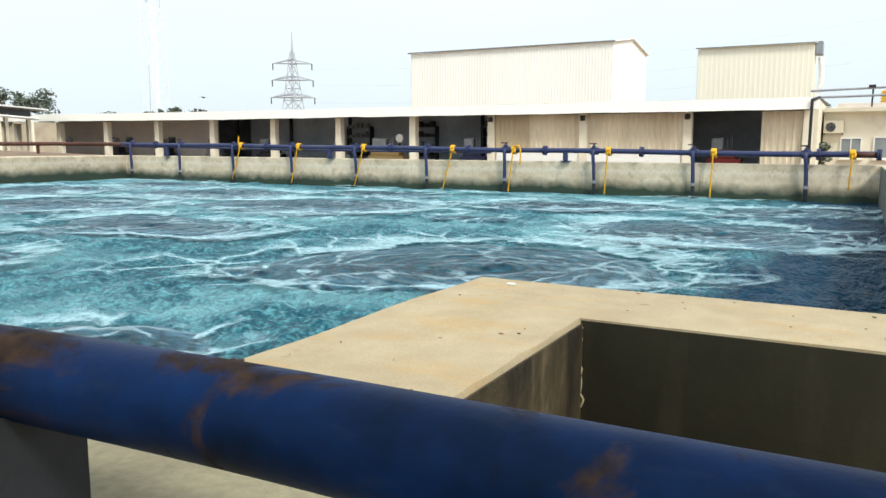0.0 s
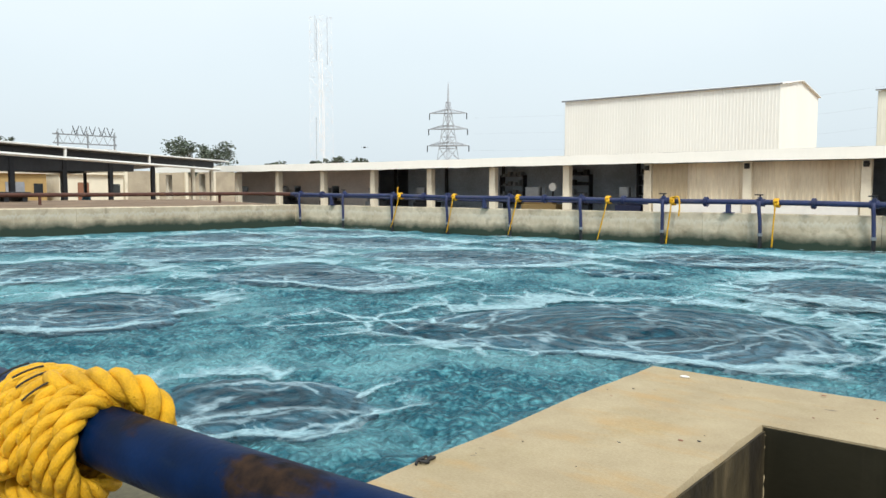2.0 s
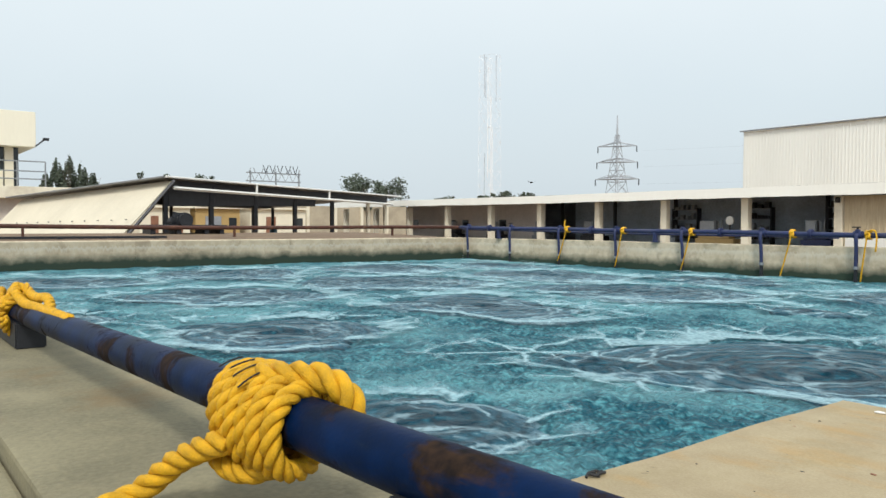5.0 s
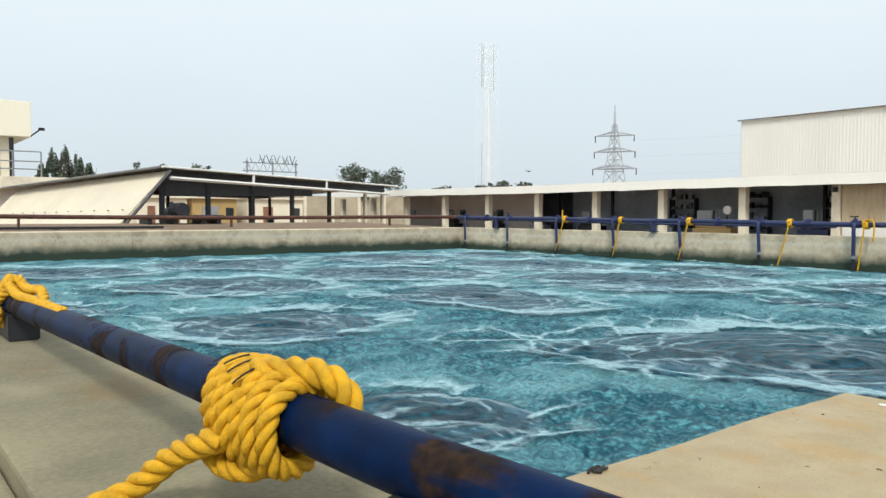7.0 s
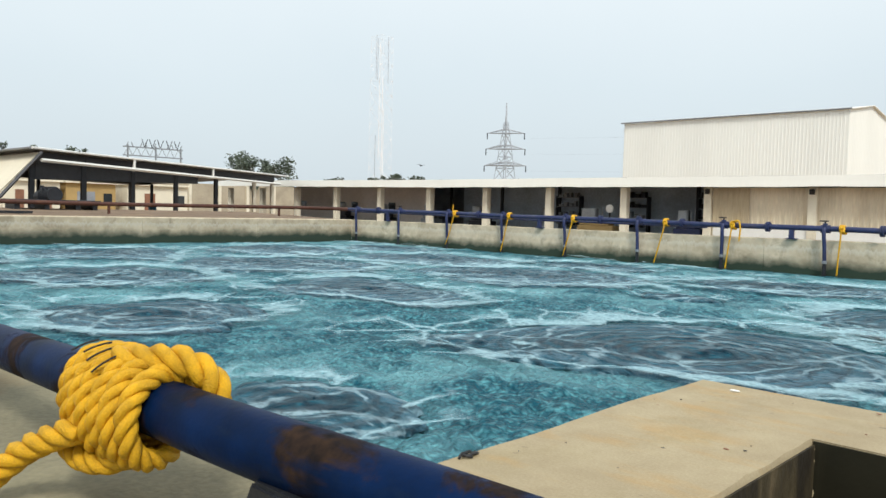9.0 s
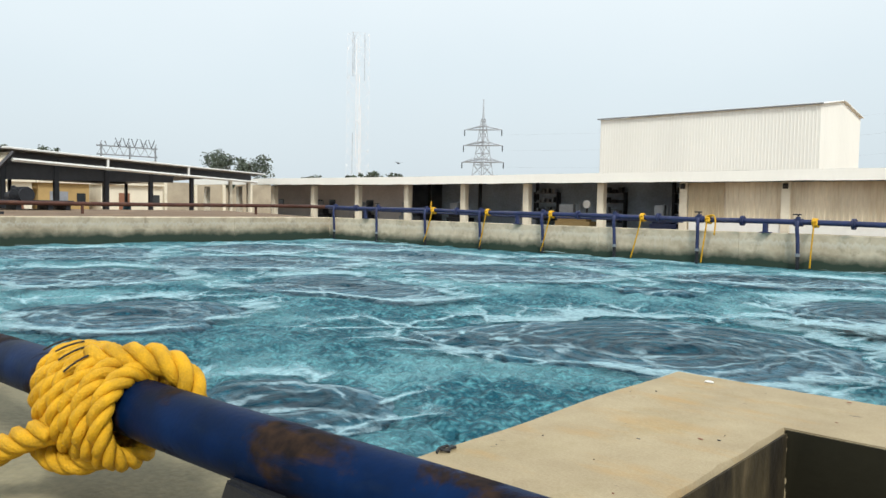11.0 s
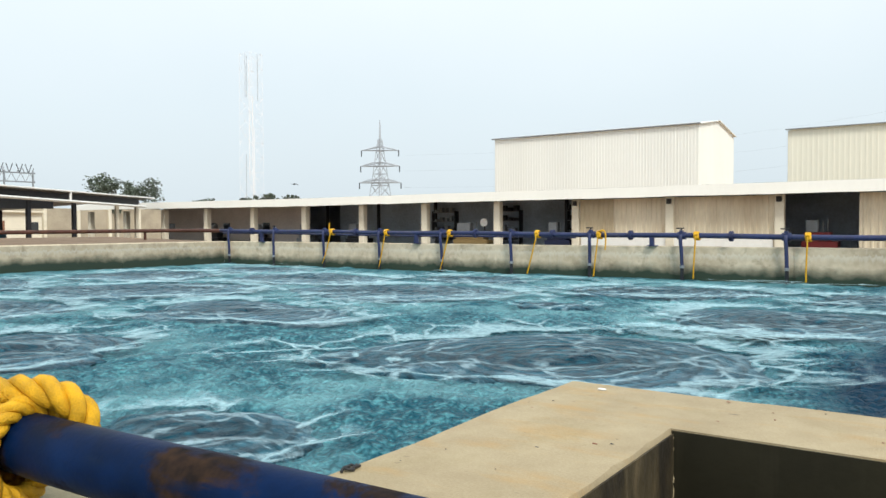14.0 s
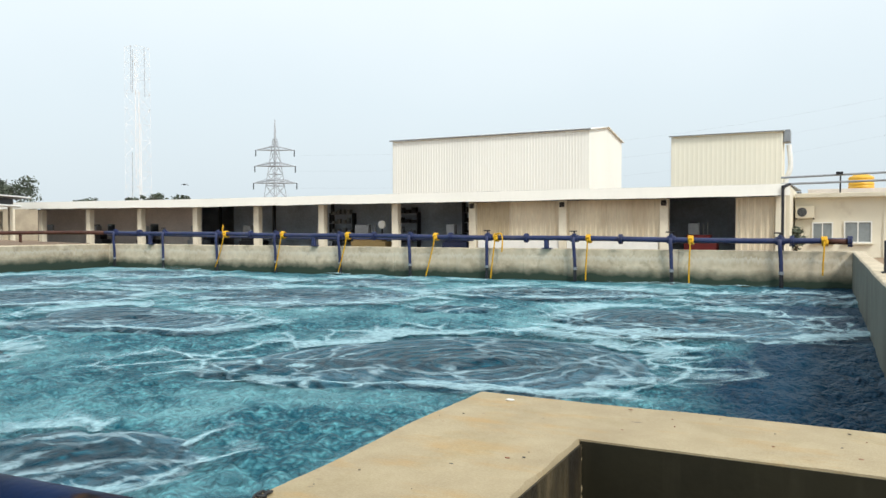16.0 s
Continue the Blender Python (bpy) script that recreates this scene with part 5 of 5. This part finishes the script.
def make_water(name, deep, light, milk):
    """Aerated teal water: small lumps of froth, their shading painted as pale crests and dark hollows."""
    m, nt, b = mat(name)
    co = nt.nodes.new("ShaderNodeTexCoord").outputs["Object"]
    soft = warped(nt, co, 4.0, 0.06)
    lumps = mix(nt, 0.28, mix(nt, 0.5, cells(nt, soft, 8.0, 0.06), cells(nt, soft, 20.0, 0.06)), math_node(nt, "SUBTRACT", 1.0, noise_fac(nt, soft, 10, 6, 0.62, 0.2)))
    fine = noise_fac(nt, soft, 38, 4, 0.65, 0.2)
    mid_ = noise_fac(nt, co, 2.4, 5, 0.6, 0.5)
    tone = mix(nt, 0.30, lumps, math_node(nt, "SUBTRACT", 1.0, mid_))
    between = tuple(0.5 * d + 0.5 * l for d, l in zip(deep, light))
    # crest and hollow tones stand in for shading on the lumps
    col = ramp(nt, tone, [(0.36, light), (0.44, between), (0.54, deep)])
    col = mix(nt, ramp(nt, fine, grey((0.52, 0.0), (0.76, 0.28))), col, milk)
    # milky clouds of finer bubbles
    cloud_ = noise_fac(nt, warped(nt, co, 0.9, 0.5), 0.55, 6, 0.6, 0.6)
    col = mix(nt, ramp(nt, cloud_, grey((0.44, 0.0), (0.63, 0.68))), col, milk)
    # the colour darkens towards the east wall, with an uneven border
    at = nt.nodes.new("ShaderNodeSeparateXYZ")
    nt.links.new(co, at.inputs[0])
    east_mask = math_node(nt, "ADD", math_node(nt, "MULTIPLY", at.outputs["X"], 0.45), math_node(nt, "MULTIPLY", noise_fac(nt, co, 0.8, 4), 0.9))
    col = mix(nt, ramp(nt, east_mask, grey((0.22, 0.0), (0.62, 0.95))), col, tuple(c * f for c, f in zip(deep, (0.45, 0.42, 0.62))))
    nt.links.new(col, b.inputs["Base Color"])
    b.inputs["Roughness"].default_value, b.inputs["IOR"].default_value = 0.5, 1.33
    b.inputs["Specular IOR Level"].default_value = 0.3
    hgt = math_node(nt, "SUBTRACT", math_node(nt, "MULTIPLY", fine, 0.2), lumps)
    bump(nt, b, hgt, 1.0, 0.20)
    return m


def make_boil():
    """Smooth grey upwelling water: rings of ripples with painted shade round a dark heart, with torn threads of foam.
    """
    m, nt, b = mat("upwelling_water")
    tcn = nt.nodes.new("ShaderNodeTexCoord")
    co = tcn.outputs["Object"]
    sp = nt.nodes.new("ShaderNodeSeparateXYZ")
    nt.links.new(tcn.outputs["UV"], sp.inputs[0])
    reach = sp.outputs["Y"]
    soft = warped(nt, co, 0.9, 0.6)
    far = nt.nodes.new("ShaderNodeVectorMath")
    far.operation = "LENGTH"
    nt.links.new(warped(nt, co, 1.5, 0.26), far.inputs[0])
    ring = math_node(nt, "SINE", math_node(nt, "MULTIPLY", far.outputs["Value"], 30.0))
    chop = noise_fac(nt, soft, 7.5, 6, 0.66, 0.5)
    swell = noise_fac(nt, soft, 1.1, 3, 0.5, 0.4)
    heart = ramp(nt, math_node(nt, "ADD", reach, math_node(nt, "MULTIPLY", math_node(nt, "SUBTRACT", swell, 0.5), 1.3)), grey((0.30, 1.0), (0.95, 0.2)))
    # the paler still tone carries part of the sky's reflection
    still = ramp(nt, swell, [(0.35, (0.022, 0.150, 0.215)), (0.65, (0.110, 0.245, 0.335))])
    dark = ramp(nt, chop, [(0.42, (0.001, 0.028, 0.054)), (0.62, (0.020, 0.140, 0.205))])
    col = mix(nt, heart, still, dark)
    # shade of the ripples painted on as dark arcs
    trough_shade = math_node(nt, "MULTIPLY", ramp(nt, ring, grey((0.35, 0.0), (0.95, 0.85))), ramp(nt, chop, grey((0.42, 0.0), (0.56, 1.0))))
    col = mix(nt, trough_shade, col, (0.006, 0.032, 0.052))
    # threads of foam: arcs drawn out by the outflow and a torn web
    patch = noise_fac(nt, soft, 1.4, 5, 0.6, 0.3)
    arcs = math_node(nt, "SINE", math_node(nt, "MULTIPLY", math_node(nt, "ADD", far.outputs["Value"], math_node(nt, "ADD", math_node(nt, "MULTIPLY", swell, 0.9), math_node(nt, "MULTIPLY", chop, 0.2))), 17.0))
    arcs = math_node(nt, "MULTIPLY", ramp(nt, arcs, grey((0.80, 0.0), (0.98, 0.8))), ramp(nt, patch, grey((0.47, 0.0), (0.56, 1.0))))
    torn = math_node(nt, "ADD", web(nt, warped(nt, co, 1.5, 0.7), 0.75), math_node(nt, "MULTIPLY", math_node(nt, "SUBTRACT", noise_fac(nt, soft, 9, 5, 0.7), 0.5), 0.15))
    veins = math_node(nt, "MULTIPLY", ramp(nt, torn, grey((0.010, 0.9), (0.045, 0.0))), ramp(nt, patch, grey((0.36, 0.15), (0.52, 1.0))))
    mp = nt.nodes.new("ShaderNodeMapping")
    mp.inputs["Rotation"].default_value, mp.inputs["Scale"].default_value = (0, 0, radians(38)), (0.5, 1.5, 1)
    nt.links.new(warped(nt, co, 2.5, 0.2), mp.inputs[0])
    bits = noise_fac(nt, mp.outputs[0], 11, 6, 0.72, 0.3)
    froth = math_node(nt, "MULTIPLY", math_node(nt, "MAXIMUM", arcs, veins), ramp(nt, bits, grey((0.36, 0.35), (0.52, 1.0))))
    flecks = math_node(nt, "MULTIPLY", ramp(nt, bits, grey((0.58, 0.0), (0.68, 0.8))), ramp(nt, patch, grey((0.40, 0.15), (0.60, 1.0))))
    froth = math_node(nt, "MAXIMUM", froth, flecks)
    # more ripple shade, painted as broken dark flecks
    col = mix(nt, ramp(nt, bits, grey((0.36, 0.9), (0.50, 0.0))), col, (0.003, 0.034, 0.058))
    froth = math_node(nt, "MULTIPLY", froth, ramp(nt, reach, grey((0.08, 0.1), (0.4, 1.0))))
    col = mix(nt, froth, col, (0.42, 0.60, 0.68))
    nt.links.new(col, b.inputs["Base Color"])
    rough = math_node(nt, "MULTIPLY_ADD", froth, 0.4)
    rough.node.inputs[2].default_value = 0.32
    nt.links.new(rough, b.inputs["Roughness"])
    b.inputs["Specular IOR Level"].default_value = 0.19
    b.inputs["IOR"].default_value = 1.33
    hgt = math_node(nt, "ADD", math_node(nt, "MULTIPLY", ring, math_node(nt, "MULTIPLY_ADD", heart, 0.10)), math_node(nt, "ADD", math_node(nt, "MULTIPLY", chop, 1.0), bits))
    bump(nt, b, hgt, 1.0, 0.075)
    return m


def make_foam(name, side_stops, gap):
    """Pale torn foam; u fades the ends of a raft, v its sides."""
    m, nt, b = mat(name)
    tcn = nt.nodes.new("ShaderNodeTexCoord")
    co = tcn.outputs["Object"]
    sp = nt.nodes.new("ShaderNodeSeparateXYZ")
    nt.links.new(tcn.outputs["UV"], sp.inputs[0])
    soft = warped(nt, warped(nt, co, 1.3, 0.5), 7.0, 0.10)
    drift = noise_fac(nt, soft, 0.9, 4, 0.55, 0.4)
    tear = noise_fac(nt, soft, 3.4, 6, 0.66, 0.5)
    grain = noise_fac(nt, co, 22, 5, 0.7)
    across = math_node(nt, "ADD", sp.outputs["Y"], math_node(nt, "MULTIPLY", math_node(nt, "SUBTRACT", drift, 0.5), 1.1))
    body = ramp(nt, across, grey(*side_stops))
    ends = ramp(nt, sp.outputs["X"], grey((0.0, 0.0), (0.3, 1.0), (0.7, 1.0), (1.0, 0.0)))
    sides = ramp(nt, sp.outputs["Y"], grey((0.0, 0.0), (0.10, 1.0), (0.8, 1.0), (1.0, 0.0)))
    weight = math_node(nt, "MULTIPLY", math_node(nt, "MULTIPLY", body, ends), sides)
    have = math_node(nt, "MULTIPLY", weight, ramp(nt, noise_fac(nt, co, 0.5, 3), grey((0.39, gap), (0.58, 1.0))))
    solid = math_node(nt, "SUBTRACT", math_node(nt, "MULTIPLY", have, 1.35), math_node(nt, "MULTIPLY", tear, 0.95))
    alpha = ramp(nt, solid, grey((0.0, 0.0), (0.25, 0.42), (0.6, 0.80)))
    line = math_node(nt, "ADD", web(nt, soft, 1.25), math_node(nt, "MULTIPLY", math_node(nt, "SUBTRACT", tear, 0.5), 0.12))
    veins = math_node(nt, "MULTIPLY", ramp(nt, line, grey((0.014, 0.8), (0.075, 0.0))), ramp(nt, weight, grey((0.10, 0.0), (0.45, 1.0))))
    alpha = math_node(nt, "MAXIMUM", alpha, veins)
    shreds = noise_fac(nt, soft, 8, 6, 0.7, 0.4)
    alpha = math_node(nt, "MULTIPLY", alpha, ramp(nt, shreds, grey((0.34, 0.5), (0.52, 1.0))))
    alpha = math_node(nt, "MULTIPLY", alpha, ramp(nt, grain, grey((0.25, 0.6), (0.6, 0.95))))
    nt.links.new(alpha, b.inputs["Alpha"])
    col = ramp(nt, grain, [(0.3, (0.27, 0.49, 0.56)), (0.7, (0.46, 0.66, 0.725))])
    nt.links.new(col, b.inputs["Base Color"])
    b.inputs["Roughness"].default_value = 0.6
    bump(nt, b, mix(nt, 0.5, grain, alpha), 0.5, 0.03)
    return m


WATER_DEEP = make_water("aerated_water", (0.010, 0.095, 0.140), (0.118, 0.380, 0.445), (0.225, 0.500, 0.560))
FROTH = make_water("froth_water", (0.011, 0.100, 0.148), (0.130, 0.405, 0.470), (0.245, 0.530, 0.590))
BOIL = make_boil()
FOAM_RIM = make_foam("rim_foam", ((0.05, 0.0), (0.20, 0.94), (0.36, 0.80), (0.55, 0.38), (0.95, 0.0)), 0.2)
FOAM_DRIFT = make_foam("drift_foam", ((0.12, 0.0), (0.42, 0.75), (0.58, 0.75), (0.88, 0.0)), 0.0)

BOILS = [((-2.4, 8.0), 2.1), ((-3.4, 3.85), 0.82), ((-8.2, 4.95), 1.45), ((-9.2, 9.35), 1.95), ((-0.75, 12.9), 1.85), ((-4.25, 6.65), 0.36), ((-9.3, 14.3), 2.1), ((-14.0, 6.4), 2.1),
         ((-15.0, 11.2), 2.3), ((-20.4, 9.2), 2.3), ((-4.6, 17.2), 1.9), ((-14.6, 16.4), 2.3), ((-20.2, 14.6), 2.3), ((-19.8, 4.4), 1.9), ((-11.6, 2.7), 0.9), ((-5.2, 13.2), 0.6), ((0.0, 17.6), 1.3), ((-10.4, 18.8), 1.4), ((-19.6, 19.0), 1.5)]


def west_x(y):
    return CORNER_L.x + LEFT_DIR.x / LEFT_DIR.y * (y - FAR_Y)


def rim_radius(a, r, seed):
    """An uneven outline shared by a boil and its foam."""
    c, s = math.cos(a), math.sin(a)
    return r * (1 + 0.46 * noise.noise((c * 1.1, s * 1.1, seed)) + 0.22 * noise.noise((c * 2.6, s * 2.6, seed + 5)) + 0.09 * noise.noise((c * 6, s * 6, seed)))


def boil_share(x, y):
    """How far out a place lies from the nearest boil, as a share of that boil's outline."""
    best = 9.0
    for n, ((bx, by), r) in enumerate(BOILS):
        u, v = (x - bx) / 1.15, (y - by) / 0.95
        if abs(u) < 2 * r and abs(v) < 2 * r:
            best = min(best, math.hypot(u, v) / rim_radius(math.atan2(v, u), r, n * 2.3 + 0.7))
    return best


def water_sheet(name, label, material, level, seed, amp, kind):
    """A heaving sheet whose edges run into the walls."""
    ys, y = [1.22], 1.22
    while y < FAR_Y + 0.16:
        y += 0.035 + 0.0042 * (y - 1.2)
        ys.append(y)
    us, u = [0.0], 0.0
    while u < 1.0:
        u += 0.0016 + 0.0042 * u
        us.append(min(u, 1.0))
    verts, faces, index = [], [], {}
    for j, y in enumerate(ys):
        y = min(y, FAR_Y + 0.16)
        xr, xl = RIGHT_X + 0.14, west_x(y) - 0.14
        for i, u in enumerate(us):
            x = xr + (xl - xr) * u
            d = abs(x) * 0.5 + y * 0.5
            z = noise.noise((x * 0.8 + seed, y * 0.8, seed)) * amp * 1.1
            z += noise.noise((x * 2.6, y * 2.6 + seed, seed * 2)) * amp * 0.8
            wx, wy = x + 0.14 * noise.noise((x * 2.2, y * 2.2, seed)), y + 0.14 * noise.noise((x * 2.2, y * 2.2, seed + 9))
            if d < 13:
                z += (0.45 - noise.voronoi((wx * 3.4 + seed, wy * 3.4, seed))[0][0] ** 1.5) * 0.10 * min(1, (13 - d) / 4)
            if d < 7:
                z += (0.45 - noise.voronoi((wx * 8.0 + seed, wy * 8.0, seed))[0][0] ** 1.5) * 0.055 * min(1, (7 - d) / 2)
            f = boil_share(x, y)
            calm = min(1.0, max(0.0, (f - 0.92) / 0.4))
            z = z * (0.35 + 0.65 * calm) - 0.12 * (1 - min(1.0, max(0.0, (f - 0.80) / 0.16)))
            index[i, j] = len(verts)
            verts.append((x, y, level + z))
    for j in range(len(ys) - 1):
        for i in range(len(us) - 1):
            v = verts[index[i, j]]
            if v[0] > 0.2 and v[1] < 2.62:
                continue
            faces.append((index[i, j], index[i, j + 1], index[i + 1, j + 1], index[i + 1, j]))
    me = bpy.data.meshes.new(name)
    me.from_pydata(verts, [], faces)
    me.materials.append(material)
    for p in me.polygons:
        p.use_smooth = True
    return tagged(new(name, me), label, "water", kind=kind)


def surface_mesh(name, label, category, group, at, verts, faces, uvs, material, parent=None):
    me = bpy.data.meshes.new(name)
    me.from_pydata(verts, [], faces)
    layer = me.uv_layers.new(name="strip")
    for lp in me.loops:
        layer.data[lp.index].uv = uvs[lp.vertex_index]
    me.materials.append(material)
    for p in me.polygons:
        p.use_smooth = True
    ob = new(name, me)
    if parent:
        ob.parent = parent
    else:
        ob.matrix_world = Matrix.Translation((*at, WATER))
    return tagged(ob, label, category, group)


def boil(at, r, seed):
    """A low dome of welling water with an uneven rim, rippled in rings."""
    nr, na = 44, 120
    verts, faces, uvs = [(0, 0, 0.06)], [], [(0.5, 0.0)]
    for k in range(1, nr + 1):
        f = k / nr
        for i in range(na):
            a = 2 * math.pi * i / na
            edge = rim_radius(a, r, seed)
            x, y = math.cos(a) * edge * f * 1.15, math.sin(a) * edge * f * 0.95
            d = math.hypot(x, y) + 0.3 * noise.noise((x * 0.9, y * 0.9, seed))
            rim = 1 - f ** 8
            z = 0.045 * (1 - f ** 6) - 0.035 * f ** 12
            z += rim * (0.022 * noise.noise((x * 1.5, y * 1.5, seed)) + 0.012 * noise.noise((x * 5, y * 6, seed)))
            z += rim * 0.010 * math.sin(d * 15) * (0.5 + noise.noise((x * 1.2, y * 1.2, seed + 4)))
            z += 0.07 * math.exp(-(f / 0.22) ** 2) * noise.noise((x * 3.4, y * 3.4, seed + 3))
            verts.append((x, y, z))
            uvs.append((0.5, f))
    for i in range(na):
        faces.append((0, 1 + i, 1 + (i + 1) % na))
    for k in range(nr - 1):
        for i in range(na):
            a, b = 1 + k * na + i, 1 + k * na + (i + 1) % na
            faces.append((a, a + na, b + na, b))
    return surface_mesh("boil", "smooth grey dome of welling water with foam threads", "water", "boils in the basin", at, verts, faces, uvs, BOIL)


def foam_ring(at, r, inner, outer, seed, parent):
    """An uneven ring of foam that lies over the rim of a boil."""
    nr, na = 12, 96
    verts, faces, uvs = [], [], []
    for k in range(nr + 1):
        f = inner + (outer - inner) * k / nr
        for i in range(na):
            a = 2 * math.pi * i / na
            edge = rim_radius(a, r, seed)
            x, y = math.cos(a) * edge * f * 1.15, math.sin(a) * edge * f * 0.95
            verts.append((x, y, 0.040 + 0.05 * min(1.0, max(0.0, (f - 0.95) / 0.4)) + 0.008 * noise.noise((x * 4, y * 4, seed))))
            uvs.append((0.5, k / nr))
    for k in range(nr):
        for i in range(na):
            a, b = k * na + i, k * na + (i + 1) % na
            faces.append((a, a + na, b + na, b))
    return surface_mesh("foam_rim", "lacy pale foam round the dome", "", "", at, verts, faces, uvs, FOAM_RIM, parent)


def foam_streak(at, length, width, bend, turn, seed):
    """A long bent raft of thin foam."""
    n, m = 40, 10
    verts, faces, uvs = [], [], []
    for i in range(n + 1):
        s = (i / n - 0.5) * length
        mid = Vector((s, bend * math.sin(math.pi * i / n) + 0.25 * noise.noise((s * 0.8, seed, 0))))
        for k in range(m + 1):
            f = k / m
            x, y = mid.x, mid.y + (f - 0.5) * width * (0.7 + 0.6 * abs(noise.noise((s, seed, 3))))
            c, sn = math.cos(turn), math.sin(turn)
            verts.append((x * c - y * sn, x * sn + y * c, 0.095 + 0.010 * noise.noise((x * 4, y * 4, seed))))
            uvs.append((i / n, f))
    for i in range(n):
        for k in range(m):
            a = i * (m + 1) + k
            faces.append((a, a + m + 1, a + m + 2, a + 1))
    return surface_mesh("foam_streak", "drifting streak of thin pale foam", "foam", "foam streaks", at, verts, faces, uvs, FOAM_DRIFT)


WATER_OBS, BOIL_OBS, FOAM_OBS = [], [], []
WATER_OBS.append(water_sheet("water", "churning teal aerated water filling the basin", WATER_DEEP, WATER - 0.012, 1.3, 0.05, "structure"))
WATER_OBS.append(water_sheet("froth", "pale teal froth heaving on the water", FROTH, WATER - 0.018, 7.9, 0.05, "stuff"))
for n_, (at_, r_) in enumerate(BOILS):
    BOIL_OBS.append(boil(at_, r_, n_ * 2.3 + 0.7))
    foam_ring(at_, r_, 0.82, 1.55, n_ * 2.3 + 0.7, BOIL_OBS[-1])
rng = random.Random(5)
for n_ in range(46):
    y = 3.4 + 17.4 * rng.random() ** 0.62
    x = rng.uniform(west_x(y) + 2.2, -0.2)
    # the froth between the nearest boils carries no foam
    if y < 9.8 and x > -10.5 or boil_share(x, y) < 0.7:
        continue
    FOAM_OBS.append(foam_streak((x, y), rng.uniform(2.2, 5.0), rng.uniform(0.8, 2.0), rng.uniform(-0.6, 0.6), rng.uniform(-0.7, 0.7), n_ * 1.3))


# ---- a bird over the far roofs ----
def build_bird():
    b = thing("bird", "dark bird gliding above the long shed roof", "bird", (-59.6, 60, 5.35))
    bm = B()
    bmesh.ops.create_uvsphere(bm, u_segments=12, v_segments=8, radius=0.1)
    bmesh.ops.scale(bm, vec=(2.6, 0.8, 0.8), verts=bm.verts)
    part("body", bm, BLACK, b, "", True)
    wings = []
    for s in (1, -1):
        bm = B()
        slab(bm, [(-0.12, 0, 0), (0.12, 0, 0), (0.02, s * 0.5, 0.02), (-0.16, s * 0.46, 0.02)], 0.015)
        wings.append((part("wing", bm, BLACK, b), s))
    bm = B()
    slab(bm, [(-0.2, -0.04, 0), (-0.2, 0.04, 0), (-0.42, 0.09, 0), (-0.42, -0.09, 0)], 0.012)
    part("tail", bm, BLACK, b)
    return b, wings


BIRD, WINGS = build_bird()


# ---- what moves ----
def motions():
    times = [i * 0.5 for i in range(33)]
    for k, ob in enumerate(WATER_OBS):
        s = 1 if k == 0 else -1
        walk(ob, [(t, pose(s * 0.085 * math.sin(1.55 * t + k) + 0.02 * math.sin(4.1 * t), 0.075 * math.cos(1.3 * t + 2 * k), 0.010 * math.sin(2.6 * t + 1.9 * k))) for t in times])
    for k, ob in enumerate(BOIL_OBS):
        (x, y), r = BOILS[k]
        walk(ob, [(t, pose(x + 0.05 * math.sin(0.9 * t + k), y + 0.05 * math.cos(0.8 * t + 2 * k), WATER + 0.014 * math.sin(2.2 * t + k), 0, 0, 4 * math.sin(0.35 * t + k))) for t in times])
    for k, ob in enumerate(FOAM_OBS):
        x, y = ob.matrix_world.translation.x, ob.matrix_world.translation.y
        a = k * 2.4
        reach, spin = 0.32, 10
        walk(ob, [(t, pose(x + reach * math.cos(a) * math.sin(0.42 * t + a), y + reach * math.sin(a) * math.sin(0.36 * t + 2 * a), WATER + 0.012 * math.sin(2.0 * t + k), 0, 0, spin * math.sin(0.3 * t + a))) for t in times])
    walk(BIRD, [(t, pose(-59.6 - 0.02 * t, 60, 5.35 + 0.05 * math.sin(t), 0, 0, 170 + 4 * math.sin(0.5 * t))) for t in times])
    for w, s in WINGS:
        walk(w, [(t, pose(0, 0, 0.03, s * 18 * math.sin(3.1 * t), 0, 0)) for t in times])


motions()
